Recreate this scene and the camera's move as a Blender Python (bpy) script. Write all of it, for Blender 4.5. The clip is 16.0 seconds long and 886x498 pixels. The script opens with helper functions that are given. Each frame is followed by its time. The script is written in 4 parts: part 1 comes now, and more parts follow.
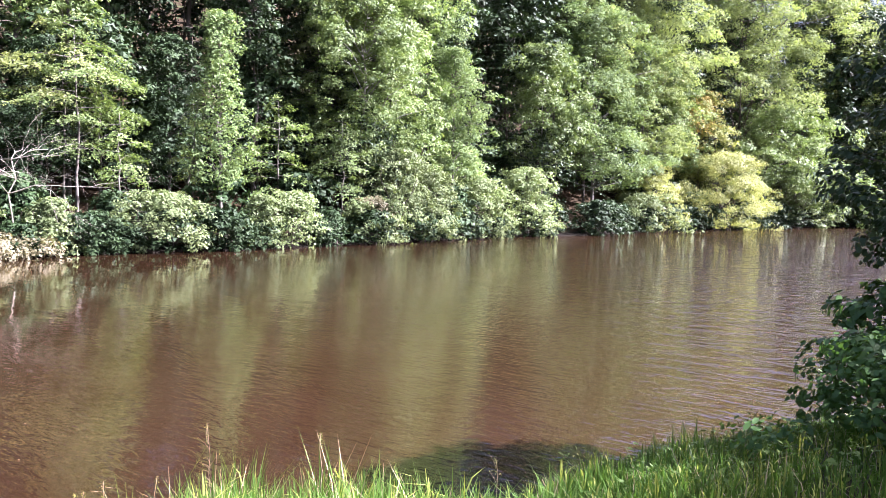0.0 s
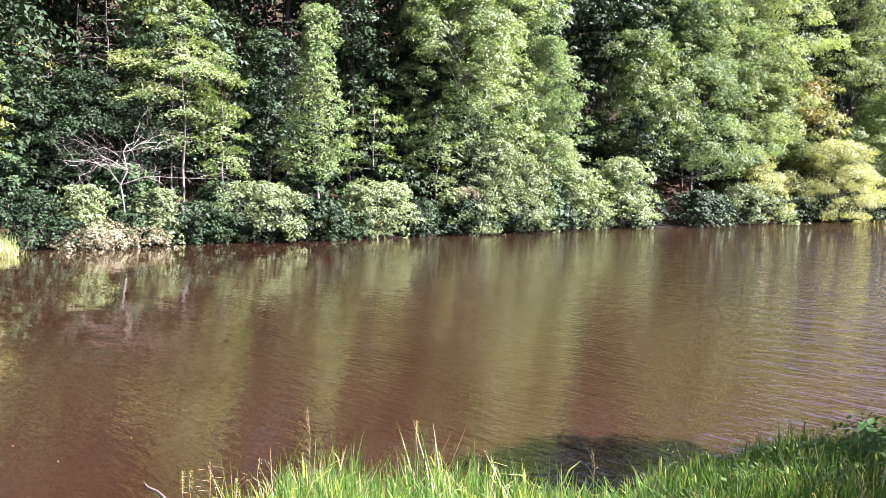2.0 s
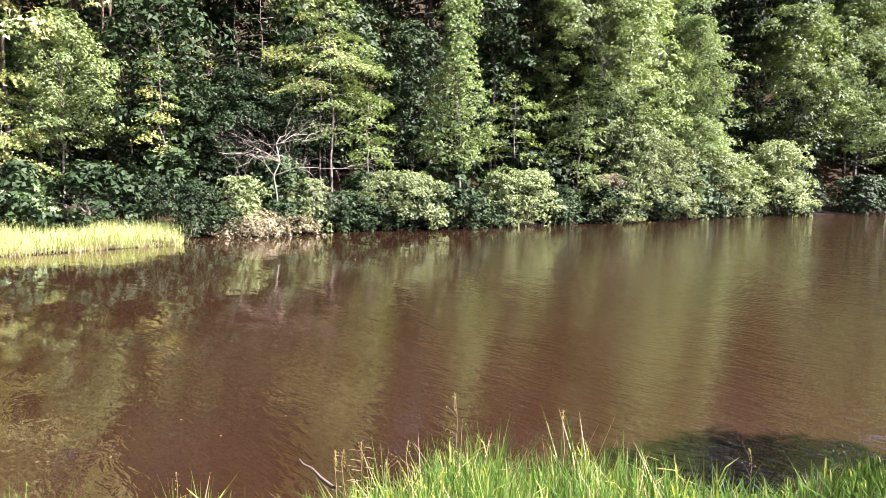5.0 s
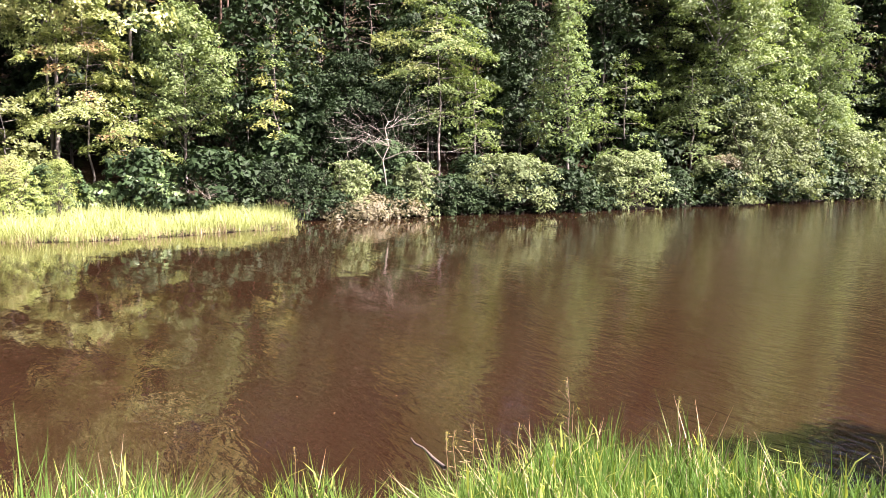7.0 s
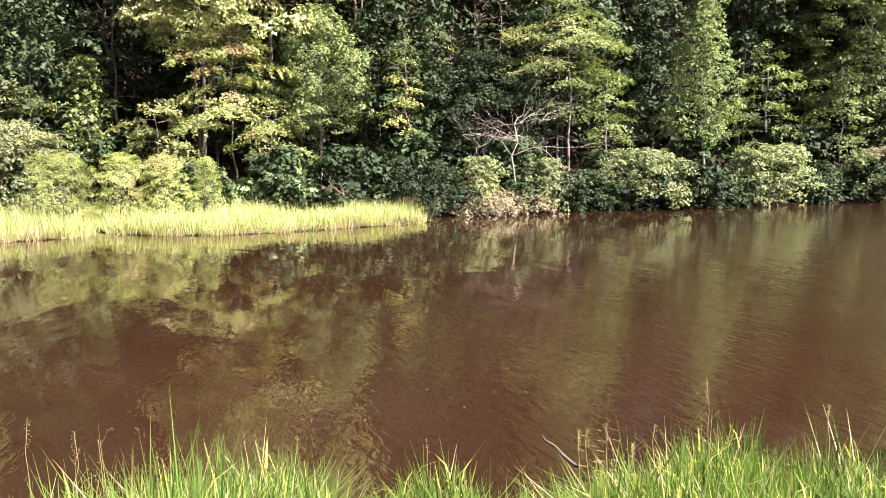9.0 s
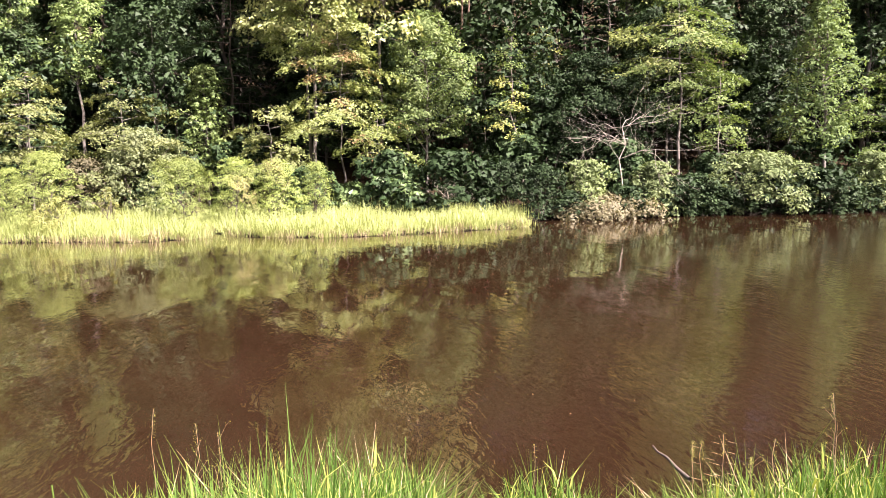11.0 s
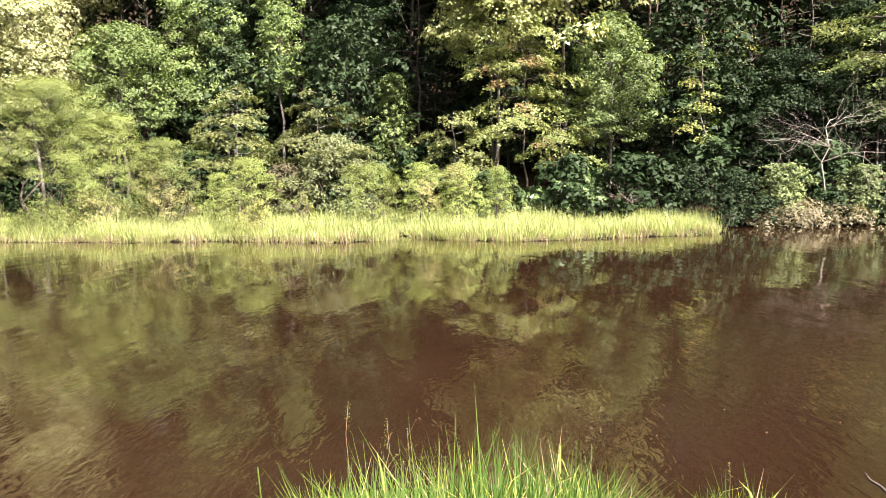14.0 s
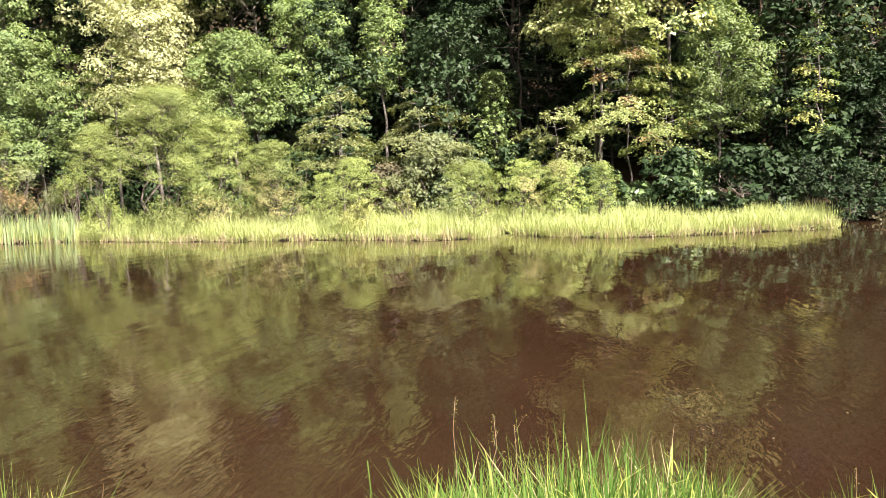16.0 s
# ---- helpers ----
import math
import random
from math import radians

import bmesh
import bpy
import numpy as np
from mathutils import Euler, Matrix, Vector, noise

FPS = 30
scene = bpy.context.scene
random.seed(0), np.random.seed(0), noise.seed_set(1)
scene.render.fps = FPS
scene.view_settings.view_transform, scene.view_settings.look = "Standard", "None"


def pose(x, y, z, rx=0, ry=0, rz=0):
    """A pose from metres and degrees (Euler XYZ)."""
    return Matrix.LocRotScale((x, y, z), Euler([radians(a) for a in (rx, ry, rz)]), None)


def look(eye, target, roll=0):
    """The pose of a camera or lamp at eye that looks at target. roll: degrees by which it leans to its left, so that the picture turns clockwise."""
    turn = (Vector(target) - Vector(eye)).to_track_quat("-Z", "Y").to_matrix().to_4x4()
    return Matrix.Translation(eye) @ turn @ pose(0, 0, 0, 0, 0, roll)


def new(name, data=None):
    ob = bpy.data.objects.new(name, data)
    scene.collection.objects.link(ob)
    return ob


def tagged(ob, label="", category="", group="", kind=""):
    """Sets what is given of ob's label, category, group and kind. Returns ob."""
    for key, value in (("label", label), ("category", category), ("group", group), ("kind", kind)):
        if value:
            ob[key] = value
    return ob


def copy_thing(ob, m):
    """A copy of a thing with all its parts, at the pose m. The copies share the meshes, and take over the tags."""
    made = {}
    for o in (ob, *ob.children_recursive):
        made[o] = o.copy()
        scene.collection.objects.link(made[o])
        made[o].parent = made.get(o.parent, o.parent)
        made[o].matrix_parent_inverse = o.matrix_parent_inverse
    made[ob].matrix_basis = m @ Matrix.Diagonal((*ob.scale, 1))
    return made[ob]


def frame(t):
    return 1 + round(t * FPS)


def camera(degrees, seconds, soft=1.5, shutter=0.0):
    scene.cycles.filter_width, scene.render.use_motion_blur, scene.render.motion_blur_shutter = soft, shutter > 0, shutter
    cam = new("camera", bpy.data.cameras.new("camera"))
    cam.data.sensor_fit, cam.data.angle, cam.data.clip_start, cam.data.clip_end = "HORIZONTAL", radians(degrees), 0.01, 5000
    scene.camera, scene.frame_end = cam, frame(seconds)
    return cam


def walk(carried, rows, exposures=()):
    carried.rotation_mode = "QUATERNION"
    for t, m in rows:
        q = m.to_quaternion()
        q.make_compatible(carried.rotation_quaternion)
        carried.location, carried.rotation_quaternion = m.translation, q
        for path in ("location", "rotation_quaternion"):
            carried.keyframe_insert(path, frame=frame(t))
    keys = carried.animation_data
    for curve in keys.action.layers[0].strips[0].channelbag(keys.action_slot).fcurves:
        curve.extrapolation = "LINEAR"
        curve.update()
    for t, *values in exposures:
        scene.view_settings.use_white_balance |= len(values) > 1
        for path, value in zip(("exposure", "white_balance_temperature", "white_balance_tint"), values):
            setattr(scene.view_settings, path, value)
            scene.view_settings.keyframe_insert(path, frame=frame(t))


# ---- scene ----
# ---- the camera and its walk: a slow pan to the left from the near bank ----
cam = camera(56.7, 16.0, soft=0.74)
ROWS = [
    (0.0, 0.000, 0.000, 2.200, 0.01, -3.62, 0.90),
    (0.5, -0.007, 0.007, 2.196, 1.54, -3.79, 0.92),
    (1.0, -0.014, 0.014, 2.193, 3.10, -3.96, 0.83),
    (1.5, -0.022, 0.021, 2.189, 4.73, -4.10, 0.79),
    (2.0, -0.029, 0.027, 2.186, 6.45, -4.35, 0.81),
    (2.5, -0.036, 0.032, 2.184, 8.11, -4.56, 0.93),
    (3.0, -0.043, 0.038, 2.181, 9.59, -4.72, 0.90),
    (3.5, -0.051, 0.042, 2.179, 11.26, -4.86, 0.61),
    (4.0, -0.058, 0.046, 2.177, 12.90, -4.93, 0.32),
    (6.5, -0.098, 0.059, 2.168, 21.60, -6.13, -0.16),
    (7.0, -0.106, 0.060, 2.166, 23.67, -6.38, -0.45),
    (7.5, -0.114, 0.060, 2.165, 26.22, -6.35, -0.40),
    (8.0, -0.123, 0.060, 2.163, 28.30, -6.30, -0.39),
    (8.5, -0.132, 0.059, 2.162, 30.27, -6.47, -0.64),
    (9.0, -0.140, 0.058, 2.160, 32.59, -6.55, -0.91),
    (11.5, -0.184, 0.047, 2.153, 41.71, -6.07, -0.94),
    (12.0, -0.193, 0.044, 2.151, 43.86, -6.04, -0.75),
    (12.5, -0.201, 0.041, 2.150, 46.05, -5.98, -0.69),
    (13.0, -0.209, 0.038, 2.148, 48.30, -5.84, -0.95),
    (13.5, -0.217, 0.035, 2.146, 50.43, -5.68, -1.03),
    (14.0, -0.225, 0.032, 2.145, 52.33, -5.57, -1.30),
    (14.5, -0.232, 0.029, 2.143, 54.11, -5.51, -1.64),
    (15.0, -0.238, 0.027, 2.141, 55.72, -5.51, -1.79),
    (15.5, -0.244, 0.025, 2.140, 57.52, -5.51, -1.94),
    (16.0, -0.249, 0.023, 2.138, 59.44, -5.53, -2.34),
]
walk(cam, [(t, pose(x, y, z, 90 + pitch, 0, yaw) @ pose(0, 0, 0, 0, 0, roll)) for t, x, y, z, yaw, pitch, roll in ROWS],
     exposures=[(0.0, 3.34, 5420, 26), (3.0, 3.14, 5600, 23), (7.0, 2.84, 6150, 26), (11.0, 2.68, 6320, 23), (16.0, 2.45, 6320, 15)])

# ---- world and sun: clear sky, sun to the right of the camera ----
SUN_AZ, SUN_EL = -87.0, 44.0  # degrees to the left of +y, and above the horizon
sun_dir = Vector((-math.sin(radians(SUN_AZ)) * math.cos(radians(SUN_EL)), math.cos(radians(SUN_AZ)) * math.cos(radians(SUN_EL)), math.sin(radians(SUN_EL))))
world = bpy.data.worlds.new("sky")
scene.world = world
world.use_nodes = True
wn = world.node_tree
sky = wn.nodes.new("ShaderNodeTexSky")
sky.sky_type, sky.sun_disc = "NISHITA", False
sky.sun_elevation, sky.sun_rotation = radians(SUN_EL), math.atan2(sun_dir.x, sun_dir.y)
sky.air_density, sky.dust_density = 0.8, 9.0
wn.nodes["Background"].inputs["Strength"].default_value = 0.042
wn.links.new(sky.outputs[0], wn.nodes["Background"].inputs["Color"])
sun_data = bpy.data.lights.new("sun", "SUN")
sun_data.energy, sun_data.angle, sun_data.color = 5.0, radians(0.55), (1.0, 0.93, 0.82)
sun = new("sun", sun_data)
sun.matrix_world = look(sun_dir * 60, (0, 0, 0))


# ---- materials ----
def nodes(name):
    mat = bpy.data.materials.new(name)
    mat.use_nodes = True
    tree = mat.node_tree
    return mat, tree, tree.nodes["Principled BSDF"]


def add(tree, kind, **values):
    node = tree.nodes.new(kind)
    for key, value in values.items():
        node.inputs[key].default_value = value
    return node


def ramp(tree, source, stops):
    node = tree.nodes.new("ShaderNodeValToRGB")
    while len(node.color_ramp.elements) < len(stops):
        node.color_ramp.elements.new(0.5)
    for element, (at_, colour) in zip(node.color_ramp.elements, stops):
        element.position, element.color = at_, (*colour, 1)
    tree.links.new(source, node.inputs[0])
    return node


def leaf_material(name, colours, vary_=0.20, gloss=0.6, through_=0.32, glow=(1.2, 1.2, 0.65), spec=0.35):
    """Leaves: a colour for each leaf, a drift of tone over the plant, light passing through."""
    mat, tree, shader = nodes(name)
    geo, info = tree.nodes.new("ShaderNodeNewGeometry"), tree.nodes.new("ShaderNodeObjectInfo")
    tex = add(tree, "ShaderNodeTexNoise", Scale=0.9, Detail=2.0)
    coord = tree.nodes.new("ShaderNodeTexCoord")
    tree.links.new(coord.outputs["Object"], tex.inputs["Vector"])
    mix = tree.nodes.new("ShaderNodeMath")
    mix.operation = "MULTIPLY_ADD"
    tree.links.new(geo.outputs["Random Per Island"], mix.inputs[0])
    mix.inputs[1].default_value = vary_
    shift = tree.nodes.new("ShaderNodeMath")
    shift.operation = "MULTIPLY_ADD"
    tree.links.new(tex.outputs["Fac"], shift.inputs[0])
    shift.inputs[1].default_value, shift.inputs[2].default_value = 0.7, 0.14 - 0.5 * vary_
    tree.links.new(shift.outputs[0], mix.inputs[2])
    n = len(colours) - 1
    col = ramp(tree, mix.outputs[0], [(k / n, c) for k, c in enumerate(colours)])
    tone = add(tree, "ShaderNodeHueSaturation")
    vary = tree.nodes.new("ShaderNodeMapRange")
    vary.inputs["To Min"].default_value, vary.inputs["To Max"].default_value = 0.8, 1.25
    tree.links.new(info.outputs["Random"], vary.inputs["Value"])
    tree.links.new(vary.outputs[0], tone.inputs["Value"])
    tree.links.new(col.outputs[0], tone.inputs["Color"])
    tree.links.new(tone.outputs[0], shader.inputs["Base Color"])
    shader.inputs["Roughness"].default_value = gloss
    shader.inputs["Specular IOR Level"].default_value = spec
    lit = tree.nodes.new("ShaderNodeBsdfTranslucent")
    tint = tree.nodes.new("ShaderNodeMix")
    tint.data_type, tint.blend_type = "RGBA", "MULTIPLY"
    tint.inputs["Factor"].default_value = 1.0
    tree.links.new(tone.outputs[0], tint.inputs["A"])
    tint.inputs["B"].default_value = (*glow, 1)
    tree.links.new(tint.outputs["Result"], lit.inputs["Color"])
    both = tree.nodes.new("ShaderNodeMixShader")
    both.inputs[0].default_value = through_
    tree.links.new(shader.outputs[0], both.inputs[1])
    tree.links.new(lit.outputs[0], both.inputs[2])
    tree.links.new(both.outputs[0], tree.nodes["Material Output"].inputs["Surface"])
    return mat


def bark_material(name, dark, light, scale=9.0):
    mat, tree, shader = nodes(name)
    coord = tree.nodes.new("ShaderNodeTexCoord")
    stretch = add(tree, "ShaderNodeMapping", Scale=(1, 1, 0.22))
    tree.links.new(coord.outputs["Object"], stretch.inputs["Vector"])
    tex = add(tree, "ShaderNodeTexNoise", Scale=scale, Detail=5.0, Roughness=0.65)
    tree.links.new(stretch.outputs[0], tex.inputs["Vector"])
    col = ramp(tree, tex.outputs["Fac"], [(0.32, dark), (0.68, light)])
    tree.links.new(col.outputs[0], shader.inputs["Base Color"])
    shader.inputs["Roughness"].default_value = 0.85
    bump = add(tree, "ShaderNodeBump", Strength=0.6, Distance=0.03)
    tree.links.new(tex.outputs["Fac"], bump.inputs["Height"])
    tree.links.new(bump.outputs[0], shader.inputs["Normal"])
    return mat


def ground_material():
    """Leaf litter on the slopes, mud at the waterline darkened for the shade under shrubs."""
    mat, tree, shader = nodes("ground")
    coord = tree.nodes.new("ShaderNodeTexCoord")
    fine = add(tree, "ShaderNodeTexNoise", Scale=14.0, Detail=6.0, Roughness=0.7)
    broad = add(tree, "ShaderNodeTexNoise", Scale=0.6, Detail=3.0)
    for tex in (fine, broad):
        tree.links.new(coord.outputs["Object"], tex.inputs["Vector"])
    litter = ramp(tree, fine.outputs["Fac"], [(0.3, (0.010, 0.008, 0.005)), (0.5, (0.024, 0.016, 0.009)), (0.72, (0.052, 0.034, 0.020))])
    green = ramp(tree, fine.outputs["Fac"], [(0.3, (0.015, 0.022, 0.008)), (0.7, (0.05, 0.07, 0.022))])
    mask = ramp(tree, broad.outputs["Fac"], [(0.56, (0, 0, 0)), (0.70, (1, 1, 1))])
    mix = tree.nodes.new("ShaderNodeMix")
    mix.data_type = "RGBA"
    tree.links.new(mask.outputs[0], mix.inputs["Factor"])
    tree.links.new(litter.outputs[0], mix.inputs["A"])
    tree.links.new(green.outputs[0], mix.inputs["B"])
    place = tree.nodes.new("ShaderNodeSeparateXYZ")
    tree.links.new(coord.outputs["Object"], place.inputs[0])
    edge = tree.nodes.new("ShaderNodeMath")
    edge.operation = "MULTIPLY_ADD"
    tree.links.new(fine.outputs["Fac"], edge.inputs[0])
    edge.inputs[1].default_value = -0.16
    tree.links.new(place.outputs["Z"], edge.inputs[2])
    # mud near water level, darkened for the shade under the overhanging shrubs
    wet_shade = ramp(tree, edge.outputs[0], [(0.06, (1, 1, 1)), (0.16, (0, 0, 0))])
    mud = tree.nodes.new("ShaderNodeMix")
    mud.data_type = "RGBA"
    tree.links.new(wet_shade.outputs[0], mud.inputs["Factor"])
    tree.links.new(mix.outputs["Result"], mud.inputs["A"])
    mud.inputs["B"].default_value = (0.010, 0.008, 0.006, 1)
    tree.links.new(mud.outputs["Result"], shader.inputs["Base Color"])
    shader.inputs["Roughness"].default_value = 0.95
    shader.inputs["Specular IOR Level"].default_value = 0.05
    bump = add(tree, "ShaderNodeBump", Strength=0.8, Distance=0.06)
    tree.links.new(fine.outputs["Fac"], bump.inputs["Height"])
    tree.links.new(bump.outputs[0], shader.inputs["Normal"])
    return mat


def water_material():
    """Silty brown pond water: a mirror over a brown body, with wind ripples in patches."""
    mat, tree, shader = nodes("pond_water")
    coord = tree.nodes.new("ShaderNodeTexCoord")
    broad = add(tree, "ShaderNodeTexNoise", Scale=0.16, Detail=2.0, Distortion=0.6)
    silt = add(tree, "ShaderNodeTexNoise", Scale=0.35, Detail=3.0, Distortion=1.0)
    tree.links.new(coord.outputs["Object"], silt.inputs["Vector"])
    tree.links.new(coord.outputs["Object"], broad.inputs["Vector"])
    col = ramp(tree, silt.outputs["Fac"], [(0.35, (0.0160, 0.0077, 0.0038)), (0.65, (0.0195, 0.0098, 0.0050))])
    tree.links.new(col.outputs[0], shader.inputs["Base Color"])
    shader.inputs["Roughness"].default_value = 0.03
    # IOR raised above water's 1.33 to strengthen the reflections
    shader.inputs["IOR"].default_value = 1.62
    # the ripples run across the wind, which comes down the pond from the right
    turn = tree.nodes.new("ShaderNodeMapping")
    turn.vector_type = "TEXTURE"
    turn.inputs["Rotation"].default_value, turn.inputs["Scale"].default_value = (0, 0, radians(-40)), (1.35, 0.48, 1.0)
    tree.links.new(coord.outputs["Object"], turn.inputs["Vector"])
    small = add(tree, "ShaderNodeTexNoise", Scale=5.2, Detail=2.0, Roughness=0.5, Distortion=0.5)
    wind = add(tree, "ShaderNodeTexNoise", Scale=1.5, Detail=3.0, Roughness=0.55, Distortion=0.5)
    tree.links.new(turn.outputs[0], wind.inputs["Vector"])
    swell = add(tree, "ShaderNodeTexNoise", Scale=0.8, Detail=1.0, Distortion=0.6)
    tree.links.new(turn.outputs[0], small.inputs["Vector"])
    tree.links.new(turn.outputs[0], swell.inputs["Vector"])
    # wind is stronger on the open reach at the right (+x, +y)
    place = tree.nodes.new("ShaderNodeSeparateXYZ")
    tree.links.new(coord.outputs["Object"], place.inputs[0])
    reach = tree.nodes.new("ShaderNodeMapRange")
    reach.inputs["From Min"].default_value, reach.inputs["From Max"].default_value = 2.0, 12.0
    reach.inputs["To Min"].default_value, reach.inputs["To Max"].default_value = 0.0, 1.0
    tree.links.new(place.outputs["X"], reach.inputs["Value"])
    patch = ramp(tree, broad.outputs["Fac"], [(0.42, (0.15, 0.15, 0.15)), (0.70, (0.55, 0.55, 0.55))])
    gust = tree.nodes.new("ShaderNodeMath")
    gust.operation = "MULTIPLY_ADD"
    tree.links.new(reach.outputs[0], gust.inputs[0])
    gust.inputs[1].default_value = 2.5
    breeze = tree.nodes.new("ShaderNodeMapRange")
    breeze.inputs["From Min"].default_value, breeze.inputs["From Max"].default_value = -8.0, 0.0
    breeze.inputs["To Min"].default_value, breeze.inputs["To Max"].default_value = 0.0, 1.8
    tree.links.new(place.outputs["X"], breeze.inputs["Value"])
    calm = tree.nodes.new("ShaderNodeMath")
    tree.links.new(breeze.outputs[0], calm.inputs[0])
    tree.links.new(patch.outputs[0], calm.inputs[1])
    tree.links.new(calm.outputs[0], gust.inputs[2])
    high = tree.nodes.new("ShaderNodeMath")
    high.operation = "MULTIPLY"
    tree.links.new(small.outputs["Fac"], high.inputs[0])
    tree.links.new(gust.outputs[0], high.inputs[1])
    bump = add(tree, "ShaderNodeBump", Strength=1.0, Distance=0.0046)
    tree.links.new(high.outputs[0], bump.inputs["Height"])
    under = add(tree, "ShaderNodeBump", Strength=1.0, Distance=0.009)
    tree.links.new(swell.outputs["Fac"], under.inputs["Height"])
    waves = tree.nodes.new("ShaderNodeMath")
    waves.operation = "MULTIPLY"
    tree.links.new(reach.outputs[0], waves.inputs[0])
    tree.links.new(wind.outputs["Fac"], waves.inputs[1])
    rough = add(tree, "ShaderNodeBump", Strength=1.0, Distance=0.36)
    tree.links.new(waves.outputs[0], rough.inputs["Height"])
    tree.links.new(under.outputs[0], rough.inputs["Normal"])
    tree.links.new(rough.outputs[0], bump.inputs["Normal"])
    tree.links.new(bump.outputs[0], shader.inputs["Normal"])
    return mat


LEAF = {
    "green": leaf_material("leaf_green", [(0.050, 0.080, 0.023), (0.122, 0.170, 0.054), (0.245, 0.285, 0.104)], through_=0.34, vary_=0.28),
    # deep and shade are greens darkened for the shade inside the wood
    "deep": leaf_material("leaf_shaded_green", [(0.014, 0.029, 0.010), (0.026, 0.046, 0.016), (0.052, 0.074, 0.026)], through_=0.10, spec=0.2),
    "shade": leaf_material("leaf_deep_shade_green", [(0.010, 0.021, 0.008), (0.017, 0.031, 0.011), (0.031, 0.046, 0.017)], through_=0.1, spec=0.15),
    "silver": leaf_material("leaf_grey_green", [(0.068, 0.104, 0.042), (0.118, 0.164, 0.066), (0.182, 0.228, 0.096)], vary_=0.23, gloss=0.75, spec=0.2, through_=0.38),
    "yellow_green": leaf_material("leaf_yellow_green", [(0.070, 0.104, 0.030), (0.175, 0.214, 0.068), (0.310, 0.335, 0.124)]),
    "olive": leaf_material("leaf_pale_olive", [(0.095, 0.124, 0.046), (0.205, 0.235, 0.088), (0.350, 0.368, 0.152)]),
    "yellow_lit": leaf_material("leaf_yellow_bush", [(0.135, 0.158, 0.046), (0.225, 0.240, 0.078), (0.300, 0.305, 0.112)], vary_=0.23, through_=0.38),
    "hornbeam": leaf_material("leaf_hornbeam", [(0.075, 0.092, 0.036), (0.150, 0.168, 0.064), (0.255, 0.262, 0.110)]),
    # sunlit is olive made paler, with the sun on tall crowns put in
    "sunlit": leaf_material("leaf_sunlit_olive_crown", [(0.170, 0.200, 0.082), (0.310, 0.330, 0.140), (0.440, 0.440, 0.210)]),
    # silver_lit is the pale silver leaf brightened further for sunny crowns
    "silver_lit": leaf_material("leaf_sunny_grey_green", [(0.082, 0.112, 0.043), (0.170, 0.210, 0.082), (0.262, 0.296, 0.120)], vary_=0.27, gloss=0.75, spec=0.2, through_=0.42),
    "shrub": leaf_material("leaf_pale_laurel", [(0.078, 0.108, 0.045), (0.130, 0.164, 0.068), (0.204, 0.234, 0.102)], vary_=0.22, gloss=0.6, spec=0.22, through_=0.25),
    "yellow": leaf_material("leaf_yellow", [(0.135, 0.155, 0.048), (0.235, 0.240, 0.080), (0.330, 0.315, 0.115)], vary_=0.23),
    "pale": leaf_material("leaf_pale", [(0.165, 0.185, 0.085), (0.285, 0.295, 0.145), (0.400, 0.395, 0.215)]),
    "amber": leaf_material("leaf_amber", [(0.190, 0.165, 0.045), (0.310, 0.230, 0.060), (0.380, 0.220, 0.065)], through_=0.4),
    "scrub": leaf_material("leaf_scrub", [(0.085, 0.080, 0.044), (0.145, 0.128, 0.074), (0.205, 0.165, 0.105)], vary_=0.23),
    "willow": leaf_material("leaf_willow", [(0.062, 0.090, 0.025), (0.146, 0.178, 0.049), (0.262, 0.282, 0.088)], vary_=0.14, through_=0.26),
    "spit_bush": leaf_material("leaf_spit_bush", [(0.105, 0.145, 0.036), (0.195, 0.238, 0.066), (0.285, 0.312, 0.100)], vary_=0.13, through_=0.28),
    "olive_dull": leaf_material("leaf_dull_olive", [(0.070, 0.085, 0.040), (0.125, 0.145, 0.068), (0.205, 0.220, 0.105)]),
    "blush": leaf_material("leaf_reddish_shoot", [(0.140, 0.145, 0.055), (0.220, 0.205, 0.082), (0.300, 0.262, 0.115)], through_=0.22),
    "rust": leaf_material("leaf_rust", [(0.105, 0.078, 0.036), (0.165, 0.112, 0.052), (0.215, 0.160, 0.076)]),
    "laurel": leaf_material("leaf_laurel", [(0.040, 0.075, 0.024), (0.085, 0.130, 0.044), (0.160, 0.205, 0.080)], gloss=0.45, through_=0.15),
    "weed": leaf_material("leaf_weed", [(0.055, 0.100, 0.020), (0.105, 0.160, 0.030), (0.200, 0.250, 0.060)]),
    "bank": leaf_material("leaf_bank", [(0.030, 0.070, 0.016), (0.055, 0.110, 0.024), (0.110, 0.170, 0.038)], gloss=0.5, spec=0.3),
}
GRASS = {
    "near": leaf_material("grass_near", [(0.026, 0.064, 0.010), (0.060, 0.112, 0.019), (0.180, 0.215, 0.055)], through_=0.4, spec=0.12, gloss=0.7),
    "ripe": leaf_material("grass_ripe", [(0.120, 0.155, 0.032), (0.210, 0.238, 0.055), (0.330, 0.335, 0.105)], through_=0.4, spec=0.12, gloss=0.7),
    "marsh": leaf_material("grass_marsh", [(0.160, 0.203, 0.062), (0.305, 0.345, 0.120), (0.490, 0.505, 0.235)], through_=0.3),
    "straw": leaf_material("grass_straw", [(0.200, 0.150, 0.085), (0.330, 0.260, 0.150), (0.450, 0.370, 0.230)], through_=0.2, glow=(1, 1, 0.9)),
    "stalk": leaf_material("dry_stalk", [(0.110, 0.085, 0.058), (0.190, 0.150, 0.100), (0.280, 0.225, 0.150)], through_=0.1, spec=0.1),
    "reed": leaf_material("grass_reed", [(0.100, 0.145, 0.060), (0.175, 0.225, 0.095), (0.290, 0.320, 0.160)], through_=0.3),
}
